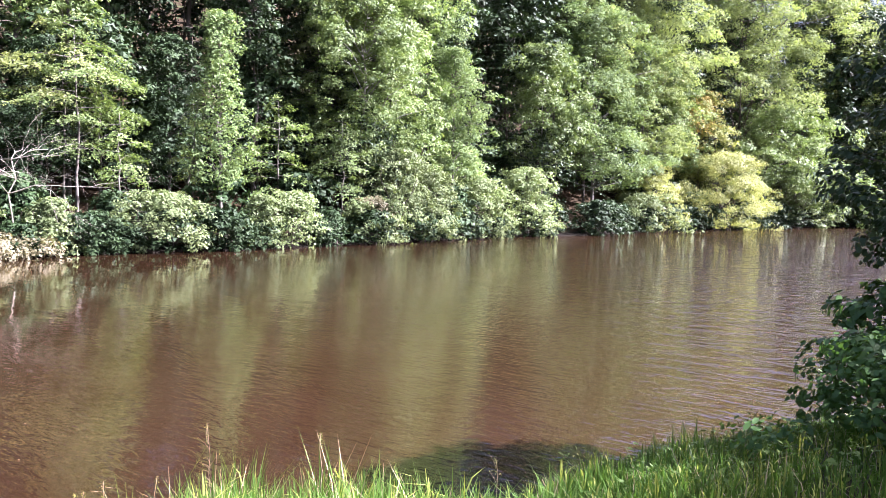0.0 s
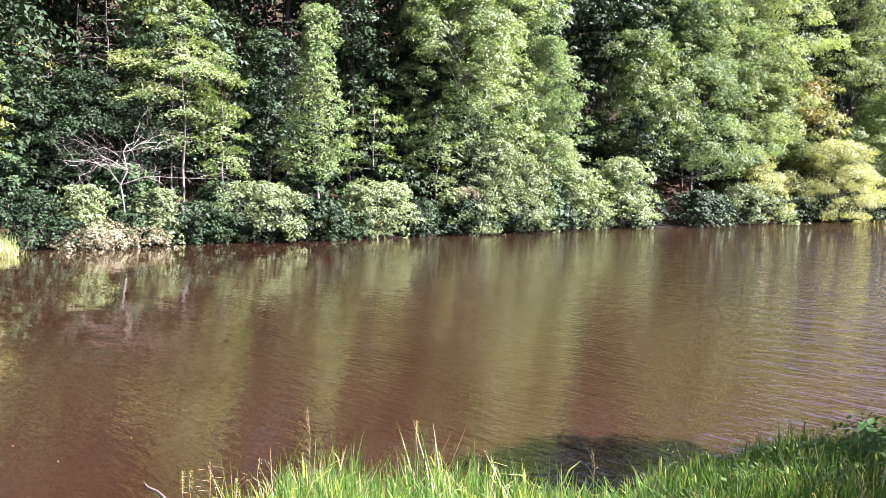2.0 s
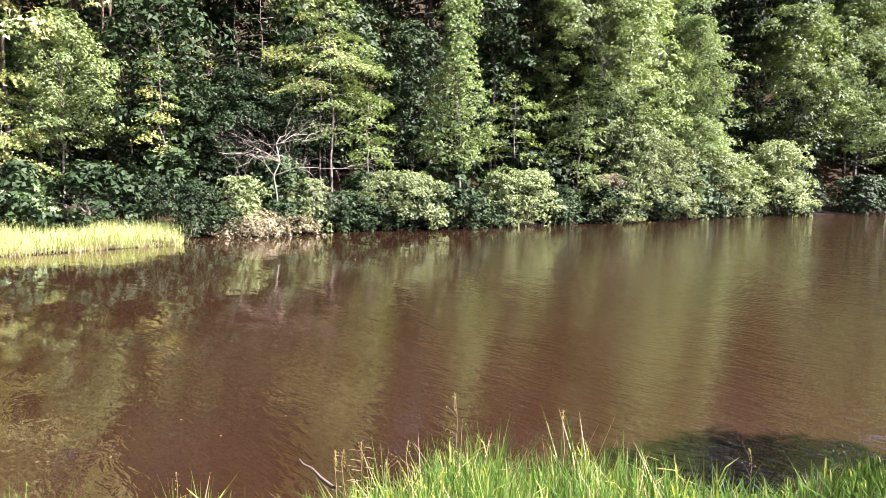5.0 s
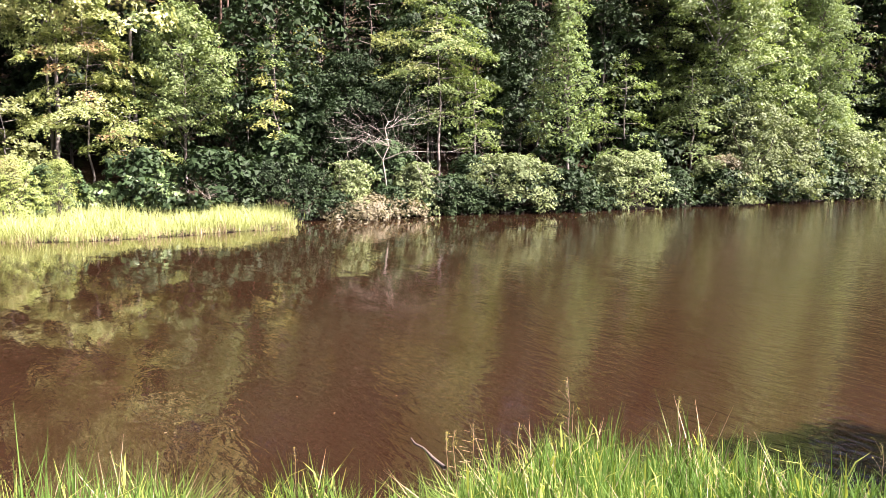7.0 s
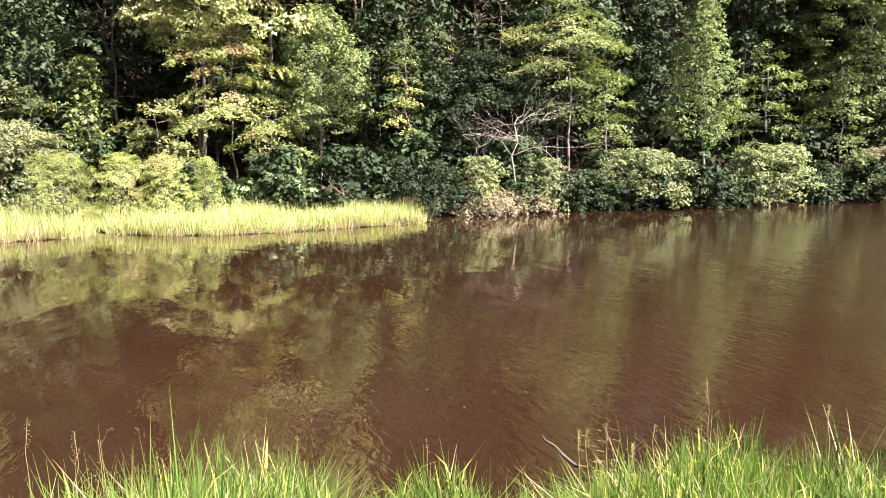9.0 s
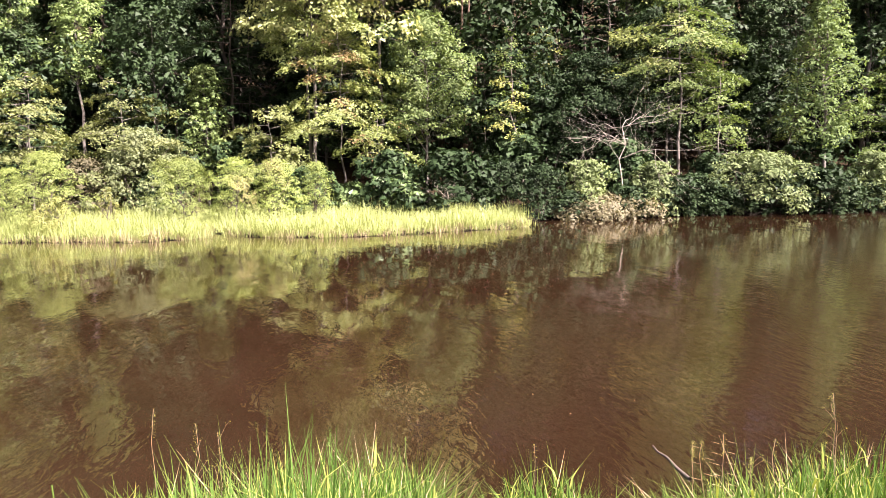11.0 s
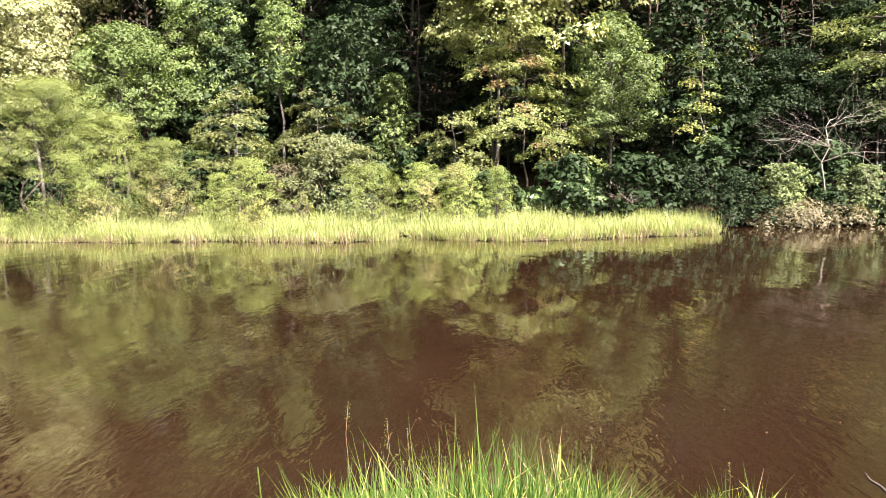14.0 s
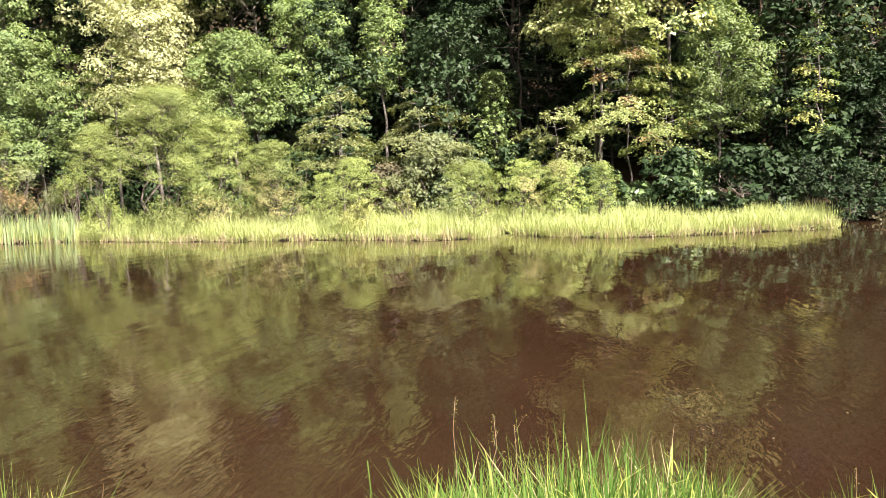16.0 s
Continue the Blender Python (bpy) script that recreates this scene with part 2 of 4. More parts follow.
BARK = {
    "grey": bark_material("bark_grey", (0.045, 0.038, 0.032), (0.14, 0.12, 0.105)),
    "dark": bark_material("bark_dark", (0.030, 0.023, 0.018), (0.085, 0.065, 0.05)),
    "pine": bark_material("bark_pine", (0.050, 0.030, 0.022), (0.150, 0.092, 0.066)),
    "pale": bark_material("bark_pale", (0.10, 0.09, 0.08), (0.30, 0.28, 0.25)),
    "dead": bark_material("dead_wood", (0.13, 0.11, 0.09), (0.31, 0.27, 0.225)),
}
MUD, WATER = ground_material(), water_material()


# ---- shared builders ----
def table(rows):
    xs, ys = zip(*rows)
    return lambda a: float(np.interp(a, xs, ys))


# distances from the viewpoint (m) of the two shores, by angle to the left of +y
NEAR_EDGE = table([(-180, 30), (-110, 30), (-75, 22), (-55, 12), (-40, 11.0), (-28, 9.0), (-20, 7.5), (-14, 6.6), (-11, 6.3), (-8, 5.6), (-5, 5.2), (0, 5.1), (8, 5.0), (16, 4.9), (24, 4.5), (29, 4.1), (34, 4.5), (36.4, 4.4), (38.0, 3.95), (41.0, 3.95), (42.4, 4.4), (44, 4.5), (48, 4.3), (62, 4.3), (66, 3.75), (72, 3.6), (80, 3.9), (90, 4.3), (105, 6), (118, 12), (140, 30), (180, 30)])
FAR_EDGE = table([(-180, 31), (-110, 31), (-75, 45), (-60, 78), (-45, 90), (-24.6, 81), (-21, 71.5), (-16, 63), (-10, 50.5), (-5, 46.5), (2, 39.4), (8.6, 35.4), (15.6, 32.4), (22, 31.3), (26.6, 30.4), (30, 29.7), (33.2, 29.3), (33.8, 29.1), (34.3, 26.3), (36, 25.7), (38, 25.3), (43.7, 24.2), (48, 24.0), (52, 24.8), (54.6, 26.0), (55.3, 27.6), (55.8, 26.6), (56.6, 25.3), (61, 25.1), (68, 27.4), (73, 28.5), (78, 30.5), (84.6, 34.4), (88, 35.6), (100, 36), (112, 26), (122, 16), (140, 31), (180, 31)])
FLAT = table([(-180, 20), (-110, 20), (-60, 2), (-24, 1.0), (20, 1.0), (31, 1.4), (33.5, 4.5), (40, 6.5), (50, 8.0), (62, 9.5), (78, 11), (90, 12), (110, 14), (150, 20), (180, 20)])


def turned(az, d, z=0.0):
    """The place at az degrees to the left of +y and d metres from the viewpoint."""
    return Vector((-math.sin(radians(az)) * d, math.cos(radians(az)) * d, z))


def ground_z(az, d):
    near, far = NEAR_EDGE(az), FAR_EDGE(az)
    if far - near < 4:
        return 0.6
    if d <= near:
        return max(-0.04, min(0.6, 0.04 + 0.17 * (near - d)))
    if d < far:
        depth = min(0.8, 0.12 * (far - near))
        return -depth * min(1.0, 1.6 * min(d - near, far - d)) - 0.04
    flat = FLAT(az)
    over = d - far
    if over < flat:
        return 0.02 + 0.10 * min(1.0, over * 2)
    steep = float(np.interp(az, (-24.0, -13.0), (0.16, 0.33)))
    rise = over - flat
    return 0.12 + min(steep * rise, float(np.interp(az, (-24.0, -8.0), (30.0, 62.0))))


def mesh_object(name, verts, faces, material, parent=None, label="", smooth=False):
    data = bpy.data.meshes.new(name)
    data.from_pydata(verts, [], faces)
    data.materials.append(material)
    if smooth:
        data.shade_smooth()
    ob = new(name, data)
    ob.parent = parent
    if label:
        ob["label"] = label
    return ob


def loose_faces(name, corners, material, parent=None, label=""):
    """One mesh of loose leaves: corners is an array (n, corners of each, 3)."""
    n, k = corners.shape[:2]
    data = bpy.data.meshes.new(name)
    data.vertices.add(k * n)
    data.vertices.foreach_set("co", np.ascontiguousarray(corners, np.float32).ravel())
    data.loops.add(k * n)
    data.loops.foreach_set("vertex_index", np.arange(k * n, dtype=np.int32))
    data.polygons.add(n)
    data.polygons.foreach_set("loop_start", np.arange(0, k * n, k, dtype=np.int32))
    data.update(calc_edges=True)
    data.materials.append(material)
    ob = new(name, data)
    ob.parent = parent
    if label:
        ob["label"] = label
    return ob


def unit(v):
    return v / np.maximum(np.linalg.norm(v, axis=-1, keepdims=True), 1e-9)


def leaf_shapes(rng, centres, facing, size, slim=0.55, droop=0.25, small=False):
    """Leaves at the centres, roughly facing the given way: folded blades, or plain pointed ones where small."""
    n = len(centres)
    normal = unit(facing + rng.normal(0, 0.10, (n, 3)))
    along = unit(np.cross(normal, rng.normal(0, 1, (n, 3))))
    along[:, 2] -= droop
    along = unit(along)
    side = unit(np.cross(normal, along))
    long_ = (size * rng.uniform(0.6, 1.3, n))[:, None]
    wide = long_ * slim
    if small:
        skew = side * wide * rng.uniform(-0.3, 0.3, (n, 1))
        return np.stack([centres - along * long_ * 0.45 - side * wide * 0.5, centres - along * long_ * 0.45 + side * wide * 0.5, centres + along * long_ * 0.55 + skew], 1)
    fold = unit(np.cross(along, side)) * long_ * 0.10
    low, high, up_ = along * long_ * 0.22, along * long_ * 0.24, side * wide * 0.5 + 0 * fold
    return np.stack([centres - along * long_ * 0.5, centres + up_ * 0.85 + fold - low, centres + up_ * 0.9 + fold + high, centres + along * long_ * 0.5, centres - up_ * 0.9 + fold + high, centres - up_ * 0.85 + fold - low], 1)


def tube(points, radii, sides=6):
    """Vertices and faces of a tapered limb along the points."""
    verts, faces = [], []
    for k, (p, r) in enumerate(zip(points, radii)):
        p = Vector(p)
        way = (Vector(points[min(k + 1, len(points) - 1)]) - Vector(points[max(k - 1, 0)])).normalized()
        a = way.cross(Vector((0.31, 0.95, 0.05))).normalized()
        b = way.cross(a)
        for s in range(sides):
            t = 2 * math.pi * s / sides
            verts.append(p + (a * math.cos(t) + b * math.sin(t)) * r)
    for k in range(len(points) - 1):
        for s in range(sides):
            q = (s + 1) % sides
            faces.append((k * sides + s, k * sides + q, (k + 1) * sides + q, (k + 1) * sides + s))
    faces.append(tuple(range((len(points) - 1) * sides, len(points) * sides)))
    return verts, faces


def limbs_object(name, tubes, material, parent, label=""):
    verts, faces = [], []
    for v, f in tubes:
        k = len(verts)
        verts += v
        faces += [tuple(i + k for i in face) for face in f]
    return mesh_object(name, verts, faces, material, parent, label, smooth=True)


def bent(rng, a, b, sag=0.0, wander=0.06, steps=5):
    """A crooked line from a to b."""
    a, b = np.array(a, float), np.array(b, float)
    length = np.linalg.norm(b - a)
    out = []
    for k in range(steps + 1):
        t = k / steps
        p = a + (b - a) * t
        if 0 < k < steps:
            p = p + rng.normal(0, wander * length, 3) * (0.5 + 0.5 * t)
        p[2] += sag * length * math.sin(math.pi * t)
        out.append(p)
    return out


def taper(r0, r1, n):
    return [r0 + (r1 - r0) * (k / (n - 1)) ** 0.8 for k in range(n)]


def envelope(shape, t):
    """The share of a crown's full half-width at the height t (0 foot of the crown, 1 its top)."""
    if shape == "spire":
        return 0.25 + 0.75 * (1 - t) ** 0.7 * min(1.0, 0.55 + 2 * t)
    if shape == "mound":
        return math.sqrt(max(0.02, 1 - t ** 2.4))
    if shape == "tiers":
        return min(1.0, 0.72 + 0.8 * t) * max(0.12, 1 - t ** 1.8) ** 0.6
    return math.sqrt(max(0.06, 1 - (1.55 * t - 0.6) ** 2))


def crown_tiers(rng, h, w, low, size, dense):
    """Boughs that stand out flat and droop at their tips, with leaves along rows of side twigs."""
    at_, facing, boughs = [], [], []
    levels = max(9, int((h - low) / 0.21 * (0.7 + 0.1 * w)))
    for b in range(levels):
        t = (b + rng.uniform(0, 1)) / levels
        z0 = low + (h - low) * t * 0.97
        angle = b * 2.4 + rng.uniform(-0.6, 0.6)
        reach = max(0.35, 0.5 * w * envelope("tiers", t) * (1.15 - 0.6 * rng.uniform() ** 1.3))
        way, over = np.array([math.cos(angle), math.sin(angle), 0]), np.array([-math.sin(angle), math.cos(angle), 0])
        rise, fall = rng.uniform(0.05, 0.45), rng.uniform(0.25, 0.55)
        boughs.append([np.array([0, 0, z0]) + way * reach * u + np.array([0, 0, reach * (rise * u - fall * u * u)]) for u in (0.0, 0.45, 0.9)])
        twigs = max(5, int(reach / 0.17))
        n = int(dense * reach * (0.35 + 0.36 * reach) / (size * size))
        k = rng.integers(0, twigs, n)
        side = rng.choice([-1.0, 1.0], n)
        uk = 0.22 + 0.74 * (k + 0.35 * side + 0.5) / twigs
        half = (0.14 + 0.42 * reach * np.sin(np.pi * np.clip(uk, 0, 1) ** 0.9)) * (0.75 + 0.4 * np.sin(k * 2.1 + b))
        s = rng.uniform(0, 1, n) ** 0.75
        u = uk + 0.45 * s * half / reach
        lift = np.sin(k * 1.7 + side + b) * 0.07
        spot = way * (reach * u)[:, None] + over * (side * s * half)[:, None]
        spot[:, 2] = z0 + reach * (rise * u - fall * u * u) - 0.30 * s * half + lift + rng.normal(0, 0.045, n)
        at_.append(spot + rng.normal(0, 0.025, (n, 3)))
        facing.append(np.tile(way * 0.40 + np.array([0, 0, 1.0]), (n, 1)) + rng.normal(0, 0.38, (n, 3)))
    return np.concatenate(at_), np.concatenate(facing), boughs


def crown_clumps(rng, h, w, low, size, dense, shape):
    """Leaf masses at the ends of the limbs, each of several tufts, over an uneven outline with gaps."""
    at_, facing, boughs = [], [], []
    mass = min(1.5, max(0.26, (0.135 if shape == "mound" else 0.15) * w + 0.10)) * (size / 0.125) ** 0.25
    belly = 0.5 * w
    area = 2 * math.pi * belly * (h - low) * 0.75 + math.pi * belly * belly * 0.5
    masses = int(min(260, max(10, area / (1.25 * mass * mass))))
    p0, p1 = rng.uniform(0, 6.3, 2)
    lobed = 0.22 if shape == "mound" else 0.34
    for b in range(masses):
        t = ((b + rng.uniform(0, 1)) / masses) ** (0.9 if shape == "mound" else 1.0)
        angle = b * 2.39996 + rng.uniform(-0.5, 0.5)
        radius = mass * rng.uniform(0.6, 1.25)
        edge = belly * envelope(shape, t) * (1 + lobed * math.sin(2 * angle + 8 * t + p0) + 0.6 * lobed * math.sin(5 * angle - 13 * t + p1))
        reach = max(0.0, edge - 0.75 * radius) * (1.0 - 0.72 * rng.uniform() ** 1.5) + (0.35 * radius if rng.uniform() < 0.14 else 0)
        way = np.array([math.cos(angle), math.sin(angle), 0.0])
        middle = way * reach + np.array([0, 0, min(low + (h - low) * t, h - 0.7 * radius)])
        boughs.append([np.array([0, 0, max(0.1 * h, middle[2] - (0.3 + 0.5 * rng.uniform()) * reach)]), middle * np.array([0.55, 0.55, 1]) - np.array([0, 0, 0.12 * reach]), middle])
        out = unit(way * (0.35 + reach / max(belly, 0.1)) + np.array([0, 0, 0.35 + 0.9 * t]))
        tufts = 7 if shape != "mound" else 6
        for k in range(tufts):
            d = unit(out * 0.75 + rng.normal(0, 0.75, 3))
            c = middle + d * radius * rng.uniform(0.45, 1.0) * np.array([1.15, 1.15, 0.62])
            r = radius * rng.uniform(0.30, 0.52)
            n = max(7, int(dense * 5.2 * r * r / (size * size)))
            e = unit(rng.normal(0, 1, (n, 3)) + d * 0.7)
            p = c + e * r * (rng.uniform(0.2, 1.0, (n, 1)) ** 0.5) * np.array([1.15, 1.15, 0.62])
            p[:, 2] -= 0.25 * ((p[:, :2] - c[:2]) ** 2).sum(1) / max(r, 0.1)
            at_.append(p)
            facing.append(e * 0.6 + d * 0.4 + np.array([0, 0, 0.55]) + rng.normal(0, 0.38 if size > 0.07 else 0.22, (n, 3)))
    return np.concatenate(at_), np.concatenate(facing), boughs


def crown_feather(rng, h, w, low, size, dense):
    """A rounded bush of many slim upright shoots, each set with small leaves."""
    at_, facing, boughs = [], [], []
    belly = 0.5 * w
    lobes = [(0.0, 0.0, low, h * 0.88, 0.55, 0.16)]
    for k in range(int(6 + 2.2 * w)):
        r = 0.0 if k == 0 else math.sqrt(rng.uniform(0.04, 0.80))
        top = low + (h - low) * math.sqrt(1 - r * r * 0.85) * (1.0 if k == 0 else rng.uniform(0.42, 1.0))
        broad = rng.uniform(0.25, 0.40) if w < 4 else rng.uniform(0.17, 0.30)
        lobes.append((math.cos(k * 2.4) * r, math.sin(k * 2.4) * r, max(low, top - (1.3 if w > 2 else 2.4) * broad * belly), top, broad, 1.0))
    for lx, ly, foot, top, broad, share in lobes:
        wide = belly * broad
        shoots = int(share * dense * 30 * (2 * math.pi * wide * (top - foot) * 0.8 + math.pi * wide * wide) / (size / 0.06))
        a, t = rng.uniform(0, 2 * math.pi, shoots), rng.uniform(0, 1, shoots) ** 0.75
        edge = wide * np.sqrt(np.maximum(0.03, 1 - t ** 3.0)) * (1 + 0.13 * np.sin(4 * a + 6 * t) + rng.normal(0, 0.07, shoots))
        tip = np.stack([lx * belly + np.cos(a) * edge, ly * belly + np.sin(a) * edge, foot + (top - foot) * t + rng.normal(0, 0.03 * h ** 0.5, shoots)], 1)
        tip[:, 2] = np.maximum(tip[:, 2], low + 0.05)
        way = unit(np.stack([np.cos(a) * 0.75, np.sin(a) * 0.75, 0.35 + 1.0 * t], 1) + rng.normal(0, 0.22, (shoots, 3)))
        long_ = rng.uniform(0.25, 0.6, shoots) * min(1.0, 0.35 + 0.2 * h)
        each = 11
        s = rng.uniform(0, 1, (shoots, each))
        p = tip[:, None, :] - way[:, None, :] * (s * long_[:, None])[..., None] + rng.normal(0, 0.022 + 0.25 * size, (shoots, each, 3))
        at_.append(p.reshape(-1, 3))
        facing.append((np.repeat(way, each, 0) * 0.85 + np.array([0, 0, 0.3]) + rng.normal(0, 0.34, (shoots * each, 3))))
        boughs += [[np.array([lx * belly * 0.3, ly * belly * 0.3, 0.05]), np.array([lx * belly, ly * belly, top * 0.5]) * 0.9, tip[k] - way[k] * 0.3] for k in range(0, shoots, max(1, shoots // 4))]
    return np.concatenate(at_), np.concatenate(facing), boughs


def plant(name, az, d, h, w, leaf, style, seed, label, category, low=0.25, size=None, dense=1.0, slim=0.72, bark="grey", trunk_r=None, stems=1, lean=(0, 0), group="", second=None, small=True):
    """A tree or shrub: trunk, limbs and a crown of leaves, standing on the ground."""
    rng = np.random.default_rng(seed)
    root = new(name)
    root.location = turned(az, d, ground_z(az, d))
    tagged(root, label, category, group)
    size = size or max(1.0, d / 36) ** 0.6 * {"feather": 0.078, "tiers": 0.100, "mound": 0.102}.get(style, 0.112)
    if style == "tiers":
        at_, facing, boughs = crown_tiers(rng, h, w, low * h, size, 2.0 * dense)
    elif style == "feather":
        at_, facing, boughs = crown_feather(rng, h, w, low * h, size, dense)
    else:
        at_, facing, boughs = crown_clumps(rng, h, w, low * h, size, 0.85 * dense, style)
    sway = np.array([lean[0], lean[1], 0.0])
    at_ = at_ + sway * (at_[:, 2:] / h)
    boughs = [[p + sway * (p[2] / h) for p in line] for line in boughs]
    r = trunk_r or 0.0075 * h + 0.02
    tubes = []
    for s in range(stems):
        foot = np.array([0, 0, -0.15]) if stems == 1 else np.array([rng.normal(0, 0.08 * w), rng.normal(0, 0.08 * w), -0.15])
        head = np.array([lean[0], lean[1], 0.93 * h]) if stems == 1 else np.array([rng.normal(0, 0.2 * w), rng.normal(0, 0.2 * w), h * rng.uniform(0.55, 0.85)])
        line = bent(rng, foot, head, wander=0.012 if stems == 1 else 0.05, steps=8)
        tubes.append(tube(line, taper(r, r * 0.15, len(line)), 7))
    for line in boughs[::1 if style == "tiers" else 2]:
        tubes.append(tube(line, taper(r * 0.28, r * 0.06, 3), 4))
    limbs_object("trunk" if stems == 1 else "branchwork", tubes, BARK[bark], root)
    leaves = leaf_shapes(rng, at_, facing, size, slim if style != "feather" else 0.42, small=small)
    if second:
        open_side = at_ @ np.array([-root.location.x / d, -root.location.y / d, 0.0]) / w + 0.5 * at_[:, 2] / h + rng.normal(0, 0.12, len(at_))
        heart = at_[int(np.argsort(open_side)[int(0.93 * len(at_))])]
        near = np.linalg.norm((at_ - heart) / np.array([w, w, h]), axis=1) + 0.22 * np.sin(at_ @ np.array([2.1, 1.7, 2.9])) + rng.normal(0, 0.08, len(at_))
        turned_or_lit = near < np.quantile(near, second[1])
        loose_faces("turning_foliage", leaves[turned_or_lit], LEAF[second[0]], root, second[2])
        leaves = leaves[~turned_or_lit]
    loose_faces("crown", leaves, LEAF[leaf], root)
    return root


# ---- ground and water ----
def build_ground():
    verts, faces = [], []
    azs = [a * 0.75 for a in range(-240, 240)]
    inner = [0.0008] + [k / 14 for k in range(1, 15)]
    across = [0.015, 0.04, 0.1, 0.3, 0.6, 0.9, 0.96, 0.985, 1.0]
    beyond = [0.25, 0.5, 1, 2, 3, 4, 5, 6, 7, 8, 9, 10, 11, 12, 14, 16, 18, 20, 23, 26, 30, 35, 40, 50, 65, 90, 150, 300, 700, 1500]
    for a in azs:
        near, far = NEAR_EDGE(a), FAR_EDGE(a)
        for d in [near * k for k in inner] + [near + (far - near) * k for k in across] + [far + b for b in beyond]:
            z = ground_z(a, d)
            if abs(d - near) > 0.05:
                p = turned(a, d)
                z += 0.05 * noise.noise(p * 0.9) + (0.25 * noise.noise(p * 0.12) if d > far + FLAT(a) + 1 else 0)
            verts.append(turned(a, d, z))
    m = len(inner) + len(across) + len(beyond)
    n = len(azs)
    for i in range(n):
        j = (i + 1) % n
        for k in range(m - 1):
            faces.append((i * m + k, j * m + k, j * m + k + 1, i * m + k + 1))
    ob = mesh_object("ground", verts, faces, MUD, smooth=True)
    return tagged(ob, "wooded pond banks with brown leaf litter and mud", "ground", kind="structure")


def build_water():
    verts, faces = [], []
    step, x0, x1, y0, y1 = 4.0, -80, 120, -40, 120
    nx, ny = int((x1 - x0) / step), int((y1 - y0) / step)
    for j in range(ny + 1):
        for i in range(nx + 1):
            verts.append((x0 + i * step, y0 + j * step, 0.0))
    for j in range(ny):
        for i in range(nx):
            k = j * (nx + 1) + i
            faces.append((k, k + 1, k + nx + 2, k + nx + 1))
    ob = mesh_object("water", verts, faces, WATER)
    return tagged(ob, "calm silty brown pond water with wind ripples", "pond", kind="structure")


build_ground()
build_water()


# ---- shrubs along the far waterline ----
plant('shrub', 28.6, 30.4, 0.8, 2.0, 'scrub', 'mound', 1001, 'low pale brownish scrub trailing at the waterline', 'shrub', low=0.00, group='shrubs along the far waterline', stems=5, bark='dark')
plant('shrub', 25.6, 31.0, 1.8, 1.9, 'shrub', 'mound', 1002, 'green laurel shrub hanging over the water', 'shrub', low=0.00, group='shrubs along the far waterline', stems=5, bark='dark')
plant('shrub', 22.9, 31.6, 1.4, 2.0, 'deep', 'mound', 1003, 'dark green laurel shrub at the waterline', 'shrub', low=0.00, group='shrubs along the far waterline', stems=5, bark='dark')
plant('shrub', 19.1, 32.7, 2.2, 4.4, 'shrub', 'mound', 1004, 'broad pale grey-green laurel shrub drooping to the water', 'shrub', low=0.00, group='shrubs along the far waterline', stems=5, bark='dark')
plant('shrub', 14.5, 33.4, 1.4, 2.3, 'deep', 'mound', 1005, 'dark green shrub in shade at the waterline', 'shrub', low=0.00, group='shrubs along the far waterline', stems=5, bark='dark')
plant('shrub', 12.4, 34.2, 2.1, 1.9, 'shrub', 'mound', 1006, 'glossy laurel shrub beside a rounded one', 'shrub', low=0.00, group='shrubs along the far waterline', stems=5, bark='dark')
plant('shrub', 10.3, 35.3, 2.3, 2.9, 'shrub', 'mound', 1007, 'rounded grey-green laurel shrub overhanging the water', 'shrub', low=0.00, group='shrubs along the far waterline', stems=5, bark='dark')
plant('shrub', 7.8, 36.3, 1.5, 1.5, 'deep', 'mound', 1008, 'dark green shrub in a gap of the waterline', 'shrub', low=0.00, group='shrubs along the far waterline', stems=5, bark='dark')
plant('shrub', 5.0, 38.4, 2.1, 4.0, 'shrub', 'mound', 1009, 'pale laurel shrub with brownish lower leaves over the water', 'shrub', low=0.00, group='shrubs along the far waterline', stems=5, second=('scrub', 0.15, 'brownish lower leaves'), bark='dark')
plant('shrub', 3.2, 39.6, 4.4, 4.2, 'shrub', 'mound', 1010, 'tall grey-green shrub behind the waterline', 'shrub', low=0.00, group='shrubs along the far waterline', stems=5, bark='dark')
plant('shrub', 0.9, 41.3, 3.5, 3.3, 'shrub', 'mound', 1011, 'laurel shrub drooping to the water', 'shrub', low=0.00, group='shrubs along the far waterline', stems=5, bark='dark')
plant('shrub', -2.5, 44.8, 3.2, 4.4, 'shrub', 'mound', 1012, 'broad green shrub with leafy boughs over the water', 'shrub', low=0.00, group='shrubs along the far waterline', stems=5, bark='dark')
plant('shrub', -1.1, 46.5, 3.9, 4.2, 'green', 'mound', 1013, 'leafy green shrub behind the waterline shrubs', 'shrub', low=0.00, group='shrubs along the far waterline', stems=5, bark='dark')
plant('shrub', -5.7, 48.0, 3.9, 4.3, 'shrub', 'mound', 1014, 'grey-green shrub leaning over a gap in the bank', 'shrub', low=0.00, group='shrubs along the far waterline', stems=5, bark='dark')
plant('shrub', -13.6, 58.8, 2.7, 5.7, 'shrub', 'mound', 1015, 'glossy grey-green shrub beside the yellow bush', 'shrub', low=0.00, group='shrubs along the far waterline', stems=5, bark='dark')
# shrub in darkened leaves for the shaded gap of the bank
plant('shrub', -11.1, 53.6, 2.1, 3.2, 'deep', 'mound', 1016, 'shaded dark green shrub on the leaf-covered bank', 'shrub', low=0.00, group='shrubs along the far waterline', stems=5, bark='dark')
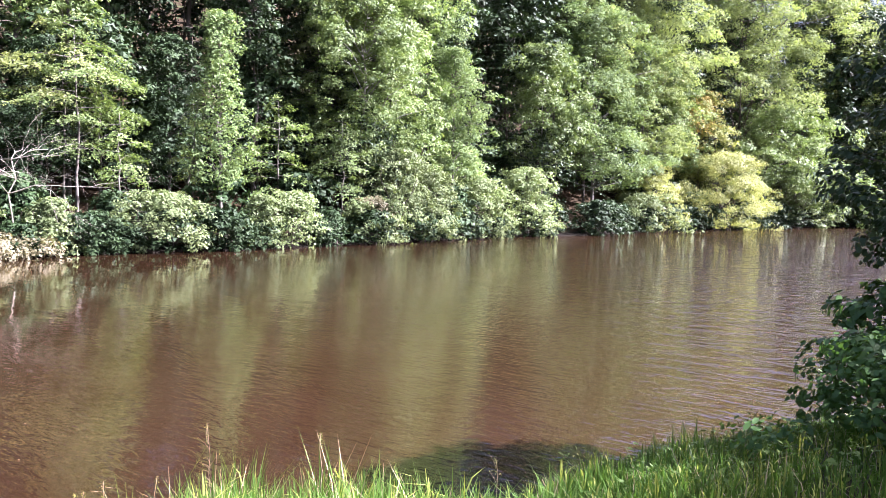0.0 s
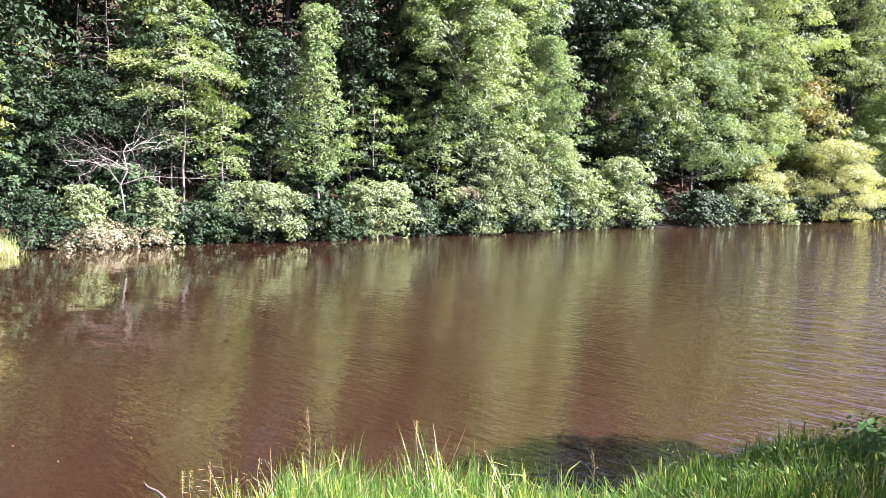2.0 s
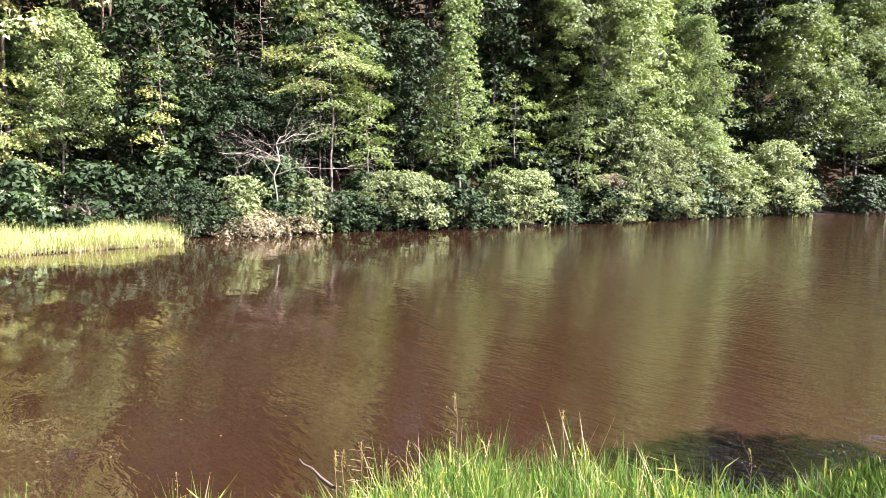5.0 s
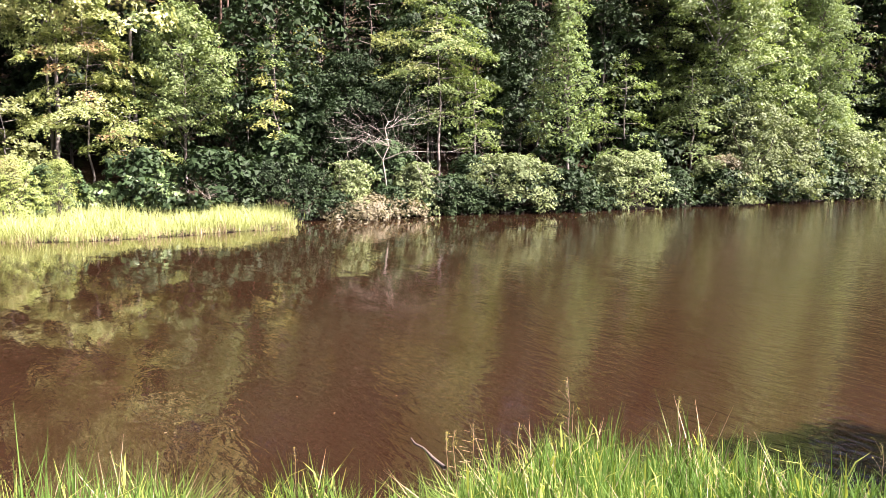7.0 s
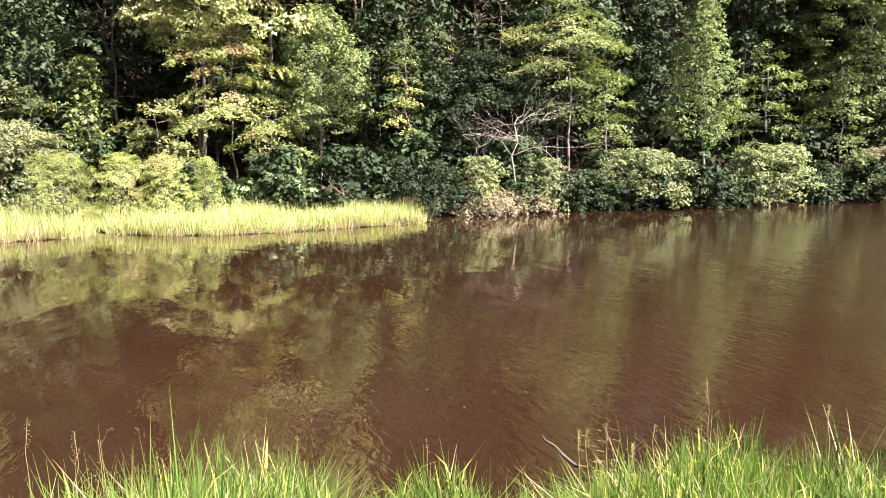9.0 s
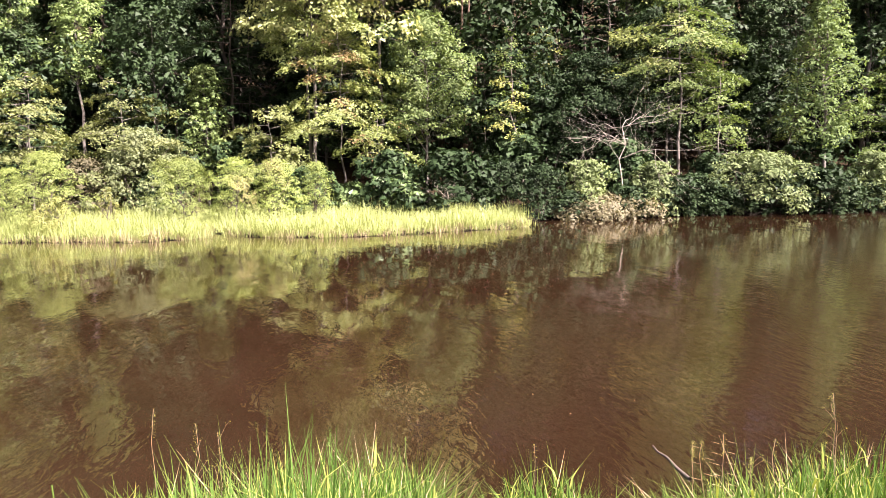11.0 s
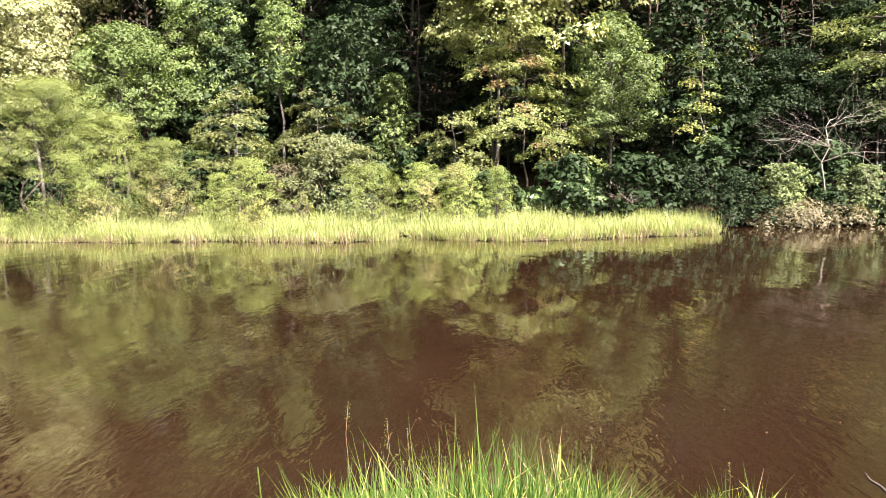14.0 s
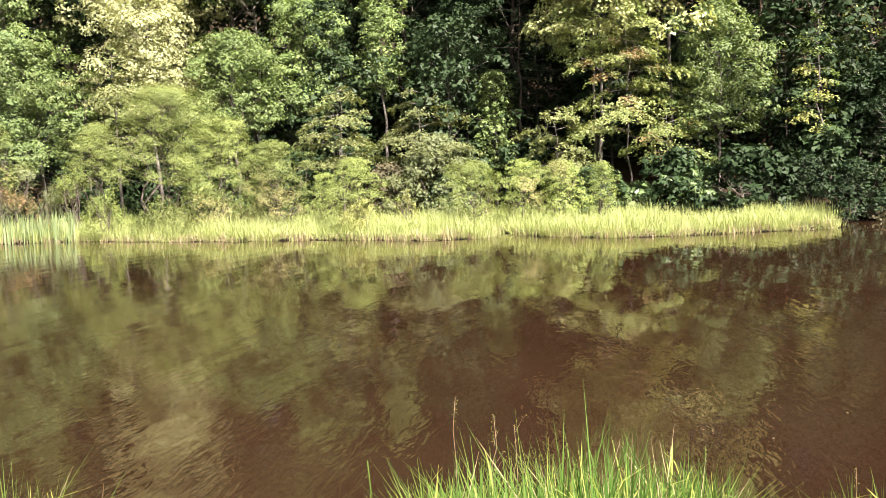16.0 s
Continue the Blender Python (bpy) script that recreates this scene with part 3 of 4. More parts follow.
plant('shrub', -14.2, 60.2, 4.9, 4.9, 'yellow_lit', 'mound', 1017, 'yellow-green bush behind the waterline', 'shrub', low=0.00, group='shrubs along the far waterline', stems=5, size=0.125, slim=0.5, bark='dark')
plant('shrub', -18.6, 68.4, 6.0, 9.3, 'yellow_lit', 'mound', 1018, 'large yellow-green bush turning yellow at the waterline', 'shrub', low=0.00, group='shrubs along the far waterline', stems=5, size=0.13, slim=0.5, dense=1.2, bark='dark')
plant('shrub', -23.2, 78.2, 5.4, 6.2, 'shrub', 'mound', 1019, 'grey-green shrub at the far end of the pond', 'shrub', low=0.00, group='shrubs along the far waterline', stems=5, bark='dark')
plant('shrub', -26.0, 82.5, 5.1, 6.6, 'green', 'mound', 1020, 'green shrub at the far end of the pond', 'shrub', low=0.00, group='shrubs along the far waterline', stems=5, bark='dark')
plant('shrub', 29.2, 29.8, 0.9, 4.4, 'scrub', 'mound', 1021, 'low straggling shrub with brownish leaves at the waterline', 'shrub', low=0.00, group='shrubs along the far waterline', stems=5, bark='dark')
plant('shrub', 30.0, 30.2, 2.0, 1.9, 'shrub', 'mound', 1022, 'small grey-green shrub below the dead tree', 'shrub', low=0.00, group='shrubs along the far waterline', stems=5, bark='dark')
plant('shrub', 25.5, 31.1, 1.9, 2.0, 'shrub', 'mound', 1023, 'small rounded laurel shrub beside the dead tree', 'shrub', low=0.00, group='shrubs along the far waterline', stems=5, bark='dark')
# spit laurels: the shade of the bank is put into darkened leaves
plant('shrub', 33.1, 29.7, 1.9, 1.9, 'shade', 'mound', 1024, 'laurel shrub in shade-darkened green beside the grassy spit', 'shrub', low=0.00, group='shrubs along the far waterline', stems=5, bark='dark')
plant('shrub', 35.9, 32.0, 1.7, 2.1, 'shade', 'mound', 1025, 'laurel shrub in shade-darkened green behind the grassy spit', 'shrub', low=0.00, group='shrubs along the far waterline', stems=5, bark='dark')
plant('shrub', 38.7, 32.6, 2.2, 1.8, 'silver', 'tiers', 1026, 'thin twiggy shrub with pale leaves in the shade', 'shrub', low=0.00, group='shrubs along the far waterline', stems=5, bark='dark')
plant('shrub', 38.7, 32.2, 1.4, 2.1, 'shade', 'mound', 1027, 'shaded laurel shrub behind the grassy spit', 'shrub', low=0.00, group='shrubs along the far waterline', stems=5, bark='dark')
plant('shrub', 42.9, 31.8, 1.6, 2.3, 'laurel', 'mound', 1028, 'broad-leaved laurel shrub behind the marsh grass', 'shrub', low=0.00, group='shrubs along the far waterline', stems=5, size=0.19, bark='dark')
plant('shrub', 46.3, 32.0, 1.1, 1.8, 'laurel', 'mound', 1029, 'low broad-leaved laurel shrub behind the marsh grass', 'shrub', low=0.00, group='shrubs along the far waterline', stems=5, size=0.19, bark='dark')
# ---- bushes and willows on the marshy spit ----
plant('shrub', 48.7, 28.6, 2.1, 1.4, 'spit_bush', 'mound', 1030, 'upright yellow-green bush on the marshy spit', 'shrub', low=0.02, group='bushes on the marshy spit', stems=5, size=0.062, slim=0.4, dense=1.0, bark='dark')
plant('shrub', 51.3, 28.2, 2.2, 1.9, 'spit_bush', 'mound', 1031, 'rounded yellow-green bush with reddish tips on the spit', 'shrub', low=0.02, group='bushes on the marshy spit', stems=5, size=0.062, slim=0.4, dense=1.0, second=('blush', 0.14, 'reddish shoot tips'), bark='dark')
plant('shrub', 54.0, 28.6, 2.3, 1.9, 'spit_bush', 'mound', 1032, 'rounded green bush with reddish tips among the marsh grass', 'shrub', low=0.02, group='bushes on the marshy spit', stems=5, size=0.062, slim=0.4, dense=1.0, second=('blush', 0.12, 'reddish shoot tips'), bark='dark')
plant('shrub', 57.5, 29.2, 2.3, 2.8, 'spit_bush', 'mound', 1033, 'broad feathery green bush with dark shade inside', 'shrub', low=0.02, group='bushes on the marshy spit', stems=5, size=0.062, slim=0.4, dense=1.0, bark='dark')
plant('shrub', 61.9, 28.6, 1.4, 1.0, 'yellow', 'feather', 1034, 'small bright yellow flowering bush in the marsh grass', 'shrub', low=0.02, group='bushes on the marshy spit', stems=5, bark='dark')
plant('shrub', 65.6, 29.4, 2.6, 2.5, 'spit_bush', 'mound', 1035, 'feathery green bush sunlit on one flank', 'shrub', low=0.02, group='bushes on the marshy spit', stems=5, size=0.062, slim=0.4, dense=1.0, bark='dark')
plant('shrub', 67.6, 31.6, 2.1, 1.5, 'spit_bush', 'mound', 1036, 'small green bush among the marsh grass', 'shrub', low=0.02, group='bushes on the marshy spit', stems=5, size=0.062, slim=0.4, dense=1.0, bark='dark')
plant('shrub', 65.0, 28.0, 1.3, 1.9, 'yellow', 'feather', 1037, 'low yellow-green bush in the marsh grass', 'shrub', low=0.02, group='bushes on the marshy spit', stems=5, bark='dark')
plant('shrub', 59.9, 33.6, 3.5, 3.6, 'olive_dull', 'mound', 1038, 'dull grey-green bush at the edge of the wood', 'shrub', low=0.02, group='bushes on the marshy spit', stems=5, bark='dark')
plant('shrub', 63.1, 33.8, 2.4, 1.8, 'scrub', 'mound', 1039, 'brownish green bush in the shade of the wood edge', 'shrub', low=0.02, group='bushes on the marshy spit', stems=5, bark='dark')
plant('shrub', 70.8, 32.4, 3.4, 3.0, 'willow', 'mound', 1040, 'broad feathery willow bush with brownish shoots on the marsh', 'shrub', low=0.02, group='bushes on the marshy spit', stems=5, size=0.066, slim=0.4, dense=1.0, second=('blush', 0.18, 'brownish shoot tips'), bark='dark')
plant('shrub', 75.8, 32.8, 2.0, 5.1, 'willow', 'feather', 1041, 'low feathery willow bush in the marsh grass', 'shrub', low=0.02, group='bushes on the marshy spit', stems=5, second=('blush', 0.12, 'brownish shoot tips'), bark='dark')
plant('willow_tree', 77.7, 36.4, 6.0, 6.0, 'willow', 'mound', 1042, 'tall rounded willow standing in the marsh', 'tree', low=0.36, group='bushes on the marshy spit', stems=5, size=0.066, slim=0.4, dense=1.0, bark='dark')
plant('willow_tree', 74.2, 35.0, 4.5, 4.3, 'willow', 'mound', 1043, 'rounded willow with dense fine foliage', 'tree', low=0.26, group='bushes on the marshy spit', stems=5, size=0.066, slim=0.4, dense=1.0, bark='dark')
plant('willow_tree', 81.9, 38.2, 4.6, 2.5, 'willow', 'mound', 1044, 'pale green willow beside the tall willow', 'tree', low=0.40, group='bushes on the marshy spit', stems=5, size=0.066, slim=0.4, dense=1.0, bark='dark')
plant('shrub', 81.5, 33.6, 1.8, 2.0, 'willow', 'feather', 1045, 'low green bush in the marsh grass', 'shrub', low=0.02, group='bushes on the marshy spit', stems=5, bark='dark')
plant('shrub', 83.3, 36.6, 3.0, 2.3, 'willow', 'feather', 1046, 'low willow bush with tangled stems', 'shrub', low=0.02, group='bushes on the marshy spit', stems=5, bark='dark')
plant('shrub', 86.1, 37.4, 3.0, 3.0, 'olive_dull', 'feather', 1047, 'orange-brown bush turning in autumn by the reeds', 'shrub', low=0.02, group='bushes on the marshy spit', stems=5, second=('rust', 0.2, 'rusty orange leaves'), bark='dark')
plant('shrub', 87.5, 39.5, 4.8, 2.8, 'willow', 'feather', 1048, 'olive green bush behind the reeds', 'shrub', low=0.02, group='bushes on the marshy spit', stems=5, second=('blush', 0.12, 'brownish shoot tips'), bark='dark')
# ---- trees of the front row ----
plant('tree', -10.2, 56.5, 13.1, 8.5, 'silver', 'clumps', 1049, 'large pale grey-green tree crowning the bank', 'tree', low=0.13, group='trees on the far bank', bark='grey')
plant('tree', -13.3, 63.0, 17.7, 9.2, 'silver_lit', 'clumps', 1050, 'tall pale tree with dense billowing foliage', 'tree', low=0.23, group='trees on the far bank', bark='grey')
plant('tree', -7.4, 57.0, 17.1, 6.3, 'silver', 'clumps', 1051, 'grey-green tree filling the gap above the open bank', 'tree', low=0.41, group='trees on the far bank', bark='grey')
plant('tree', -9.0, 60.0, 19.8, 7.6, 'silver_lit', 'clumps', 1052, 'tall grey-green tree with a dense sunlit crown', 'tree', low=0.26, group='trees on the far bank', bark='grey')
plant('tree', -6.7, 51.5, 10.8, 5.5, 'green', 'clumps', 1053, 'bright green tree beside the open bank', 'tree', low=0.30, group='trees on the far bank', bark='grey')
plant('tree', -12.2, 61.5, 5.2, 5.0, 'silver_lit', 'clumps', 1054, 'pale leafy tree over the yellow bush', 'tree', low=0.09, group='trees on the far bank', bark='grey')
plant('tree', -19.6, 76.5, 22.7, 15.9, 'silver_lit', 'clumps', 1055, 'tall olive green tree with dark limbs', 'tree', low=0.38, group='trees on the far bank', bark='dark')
plant('tree', -17.1, 70.0, 9.9, 5.4, 'yellow_lit', 'clumps', 1056, 'small yellowish tree with orange upper leaves', 'tree', low=0.33, group='trees on the far bank', second=('amber', 0.25, 'orange turning leaves'), bark='grey')
plant('tree', -21.1, 77.0, 9.6, 10.7, 'green', 'clumps', 1057, 'leaning young tree with a dark bare trunk', 'tree', low=0.21, group='trees on the far bank', bark='dark', lean=(0.9, 0))
plant('tree', -25.0, 92.0, 23.0, 11.9, 'yellow_green', 'clumps', 1058, 'yellowish tree at the far end of the pond', 'tree', low=0.10, group='trees on the far bank', bark='grey')
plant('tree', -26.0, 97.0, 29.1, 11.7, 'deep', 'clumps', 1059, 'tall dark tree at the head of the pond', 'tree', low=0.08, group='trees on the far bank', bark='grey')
plant('tree', -20.7, 90.0, 26.2, 9.5, 'green', 'clumps', 1060, 'olive green tree at the head of the pond', 'tree', low=0.53, group='trees on the far bank', bark='grey')
plant('tree', -0.6, 44.5, 9.6, 3.6, 'silver', 'clumps', 1061, 'dense columnar tree with pale leaves', 'tree', low=0.29, group='trees on the far bank', bark='grey')
plant('tree', 1.6, 46.5, 14.8, 5.4, 'silver', 'clumps', 1062, 'tall green tree with drooping boughs', 'tree', low=0.23, group='trees on the far bank', bark='grey')
plant('tree', 5.8, 40.5, 12.3, 6.0, 'green', 'clumps', 1063, 'green tree with a pale patched trunk', 'tree', low=0.23, group='trees on the far bank', bark='pale', lean=(0.3, 0))
plant('tree', 3.5, 42.5, 9.3, 4.8, 'green', 'clumps', 1064, 'leafy green tree in the front of the wood', 'tree', low=0.26, group='trees on the far bank', bark='grey')
plant('tree', 7.1, 38.6, 5.7, 4.1, 'green', 'tiers', 1065, 'beech with wide flat sprays of leaves', 'tree', low=0.32, group='trees on the far bank', bark='grey')
plant('tree', 11.4, 37.2, 5.9, 4.3, 'green', 'tiers', 1066, 'young beech with layered boughs', 'tree', low=0.22, group='trees on the far bank', bark='grey')
plant('tree', 8.9, 42.0, 10.4, 5.8, 'green', 'tiers', 1067, 'tall beech with yellow-green sprays', 'tree', low=0.41, group='trees on the far bank', bark='grey')
plant('tree', 15.2, 35.4, 9.0, 3.0, 'silver', 'spire', 1068, 'slender tree with a narrow pale crown', 'tree', low=0.20, group='trees on the far bank', bark='grey', dense=0.6)
plant('tree', 17.7, 36.2, 5.5, 1.8, 'yellow_green', 'tiers', 1069, 'leaning sapling with yellowing sprays', 'tree', low=0.24, group='trees on the far bank', lean=(0.8, 0), bark='grey')
# maple's sunlit sprays: sun on its open side put in as paler leaves
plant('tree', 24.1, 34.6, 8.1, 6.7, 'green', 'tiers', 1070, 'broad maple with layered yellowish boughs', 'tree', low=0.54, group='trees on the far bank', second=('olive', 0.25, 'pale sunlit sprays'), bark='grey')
plant('tree', 24.8, 35.4, 5.9, 4.7, 'green', 'tiers', 1071, 'green maple with broad layered sprays', 'tree', low=0.45, group='trees on the far bank', bark='grey')
plant('tree', 21.5, 32.9, 5.2, 3.3, 'green', 'tiers', 1072, 'small tree with layered leaf sprays', 'tree', low=0.35, group='trees on the far bank', bark='grey')
plant('tree', 18.5, 38.5, 7.2, 3.1, 'deep', 'clumps', 1073, 'dark young tree in the shade of the bank', 'tree', low=0.07, group='trees on the far bank', bark='grey')
plant('tree', 5.4, 40.5, 5.4, 3.8, 'deep', 'clumps', 1074, 'dark green understorey tree', 'tree', low=0.34, group='trees on the far bank', bark='grey')
plant('tree', -17.1, 80.0, 19.9, 8.2, 'green', 'clumps', 1075, 'olive green tree behind the orange-tipped one', 'tree', low=0.36, group='trees on the far bank', bark='grey')
plant('tree', -14.9, 67.0, 11.5, 5.9, 'green', 'clumps', 1076, 'leafy green tree above the yellow bush', 'tree', low=0.28, group='trees on the far bank', bark='grey')
plant('tree', 35.1, 33.6, 6.5, 2.7, 'green', 'tiers', 1077, 'young maple with yellowing layered boughs', 'tree', low=0.30, group='trees on the far bank', second=('yellow', 0.25, 'yellow turning leaves'), bark='grey')
# shade leaves here and on 1080, 1081: colour darkened for the shaded bank
plant('tree', 36.9, 35.4, 4.4, 3.7, 'shade', 'tiers', 1078, 'understorey tree in shade-darkened green behind the spit', 'tree', low=0.05, group='trees on the far bank', bark='grey')
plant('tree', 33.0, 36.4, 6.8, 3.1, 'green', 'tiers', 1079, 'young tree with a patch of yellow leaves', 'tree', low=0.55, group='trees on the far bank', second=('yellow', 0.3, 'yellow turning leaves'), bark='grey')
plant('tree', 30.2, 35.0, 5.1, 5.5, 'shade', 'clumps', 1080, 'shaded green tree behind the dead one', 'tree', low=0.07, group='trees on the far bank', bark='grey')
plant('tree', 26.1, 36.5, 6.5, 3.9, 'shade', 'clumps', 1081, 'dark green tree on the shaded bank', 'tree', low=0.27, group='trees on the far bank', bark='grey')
plant('tree', 41.0, 34.0, 7.2, 3.9, 'green', 'clumps', 1082, 'oak with large bright leaves at the wood edge', 'tree', low=0.31, group='trees on the far bank', bark='grey')
plant('tree', 46.8, 33.6, 7.6, 6.2, 'olive', 'tiers', 1083, 'tall thin-trunked tree with airy pale sprays', 'tree', low=0.30, group='trees on the far bank', bark='grey', trunk_r=0.05, dense=1.2, second=('rust', 0.07, 'rusty brown dying leaves'))
plant('tree', 49.0, 34.6, 9.2, 4.1, 'yellow_green', 'clumps', 1084, 'leafy oak rising behind the thin-trunked tree', 'tree', low=0.58, group='trees on the far bank', bark='grey')
plant('tree', 44.3, 32.8, 3.5, 4.5, 'yellow_green', 'tiers', 1085, 'maple with yellow-green layered boughs and rusty leaves', 'tree', low=0.40, group='trees on the far bank', bark='pale', second=('rust', 0.07, 'rusty brown dying leaves'))
plant('tree', 51.6, 33.2, 4.3, 5.1, 'hornbeam', 'tiers', 1086, 'small hornbeam with flat olive sprays', 'tree', low=0.30, group='trees on the far bank', dense=1.25, bark='grey')
plant('tree', 66.3, 35.2, 5.9, 4.8, 'hornbeam', 'tiers', 1087, 'hornbeam with olive sprays on the marsh edge', 'tree', low=0.30, group='trees on the far bank', dense=1.25, bark='grey')
plant('tree', 60.8, 34.8, 5.3, 6.0, 'hornbeam', 'tiers', 1088, 'hornbeam with fine pale sprays on the marsh edge', 'tree', low=0.25, group='trees on the far bank', dense=1.25, bark='grey')
plant('tree', 55.7, 36.0, 6.0, 1.8, 'green', 'clumps', 1089, 'slim green tree inside the wood edge', 'tree', low=0.30, group='trees on the far bank', bark='grey')
plant('tree', 63.3, 38.4, 9.7, 2.4, 'green', 'clumps', 1090, 'tall green tree at the wood edge', 'tree', low=0.48, group='trees on the far bank', bark='grey')
# the darkness inside the wood edge is put into these two leaf colours
plant('tree', 57.5, 40.0, 8.2, 5.7, 'shade', 'clumps', 1091, 'tree in shade-darkened green inside the wood edge', 'tree', low=0.37, group='trees on the far bank', bark='grey')
plant('tree', 52.7, 39.0, 7.2, 3.4, 'shade', 'tiers', 1092, 'shade-darkened tree with layered boughs inside the wood', 'tree', low=0.36, group='trees on the far bank', bark='grey')
plant('tree', 66.8, 40.0, 9.3, 3.1, 'deep', 'clumps', 1093, 'tall tree with pale slim trunks and large leaves', 'tree', low=0.50, group='trees on the far bank', bark='pale')
plant('tree', 73.2, 39.6, 8.5, 5.2, 'green', 'clumps', 1094, 'green tree behind the willows', 'tree', low=0.51, group='trees on the far bank', bark='grey')
plant('tree', 78.3, 42.0, 10.9, 5.5, 'pale', 'clumps', 1095, 'pale cream-leaved tree catching the full sun', 'tree', low=0.46, group='trees on the far bank', bark='grey')
plant('tree', 80.6, 41.0, 8.5, 3.4, 'olive', 'tiers', 1096, 'pale green tree with drooping sprays', 'tree', low=0.43, group='trees on the far bank', bark='grey')
plant('tree', 68.2, 40.6, 10.1, 4.8, 'green', 'clumps', 1097, 'tall tree with pale slim trunks and sunlit leaves', 'tree', low=0.42, group='trees on the far bank', bark='pale')
plant('tree', 85.1, 43.6, 8.8, 4.9, 'green', 'clumps', 1098, 'green tree beside the pale one', 'tree', low=0.35, group='trees on the far bank', bark='grey')
plant('tree', 88.0, 44.6, 9.7, 4.7, 'silver', 'clumps', 1099, 'grey-green tree at the marsh edge', 'tree', low=0.36, group='trees on the far bank', bark='grey')
plant('tree', 82.4, 42.0, 7.4, 3.4, 'green', 'tiers', 1100, 'tree with thin green sprays behind the willows', 'tree', low=0.37, group='trees on the far bank', bark='grey')
plant('tree', 38.3, 36.5, 10.9, 1.0, 'deep', 'clumps', 1101, 'tall pine with a straight reddish-brown bare trunk', 'tree', low=0.72, group='trees on the far bank', bark='pine', trunk_r=0.13)
plant('tree', 30.2, 38.0, 10.4, 1.0, 'deep', 'clumps', 1102, 'tall pine with a dark bare trunk', 'tree', low=0.72, group='trees on the far bank', bark='dark', trunk_r=0.1)
plant('tree', 37.8, 37.0, 11.3, 1.5, 'deep', 'clumps', 1103, 'tall pine standing in the shaded wood', 'tree', low=0.72, group='trees on the far bank', bark='pine', trunk_r=0.12)
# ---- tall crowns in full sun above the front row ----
# sunlit and silver_lit lighten crowns in sun, deep darkens the gaps between
plant('tree', 48.6, 34.4, 12.6, 6.4, 'sunlit', 'clumps', 1104, 'tall olive oak with a dense rounded crown paled for the sun', 'tree', low=0.5, group='tall trees above the front row', bark='grey', size=0.17)
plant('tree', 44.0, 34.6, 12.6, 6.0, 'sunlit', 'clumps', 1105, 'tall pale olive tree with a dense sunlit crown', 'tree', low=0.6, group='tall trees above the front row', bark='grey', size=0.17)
plant('tree', 78.5, 44.7, 15.7, 7.0, 'pale', 'clumps', 1106, 'tall cream-leaved tree in full sun above the willows', 'tree', low=0.56, group='tall trees above the front row', bark='grey', size=0.17)
plant('tree', 71.5, 43.0, 14.4, 6.0, 'green', 'clumps', 1107, 'tall olive tree with a dense crown', 'tree', low=0.64, group='tall trees above the front row', bark='grey', size=0.17)
plant('tree', 86.5, 49.0, 16.3, 6.5, 'green', 'clumps', 1108, 'tall green tree beyond the reeds', 'tree', low=0.53, group='tall trees above the front row', bark='grey', size=0.17)
plant('tree', 5.0, 42.4, 14.8, 6.2, 'green', 'clumps', 1109, 'tall green tree with a dense sunlit crown', 'tree', low=0.45, group='tall trees above the front row', bark='grey', size=0.17)
plant('tree', 0.4, 48.6, 16.8, 4.2, 'deep', 'clumps', 1110, 'tall dark green tree with a dense crown', 'tree', low=0.45, group='tall trees above the front row', bark='grey', size=0.17)
plant('tree', -24.5, 104, 27.0, 11.0, 'deep', 'clumps', 1111, 'tall dark tree closing the head of the pond', 'tree', low=0.4, group='tall trees above the front row', bark='grey', size=0.17)
plant('tree', 13.0, 39.9, 13.2, 3.6, 'deep', 'clumps', 1112, 'slim tall dark green tree on the bank', 'tree', low=0.5, group='tall trees above the front row', bark='grey', size=0.17)
plant('tree', 24.5, 37.8, 12.4, 4.2, 'green', 'clumps', 1113, 'tall green tree behind the dead one', 'tree', low=0.55, group='tall trees above the front row', bark='grey', size=0.17)
plant('tree', -7.0, 58.0, 15.7, 6.0, 'deep', 'clumps', 1114, 'tall dark green tree high on the bank', 'tree', low=0.51, group='tall trees above the front row', bark='grey', size=0.17)
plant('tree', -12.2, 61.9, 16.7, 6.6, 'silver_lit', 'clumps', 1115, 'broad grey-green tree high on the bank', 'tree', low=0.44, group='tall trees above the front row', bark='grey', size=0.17)


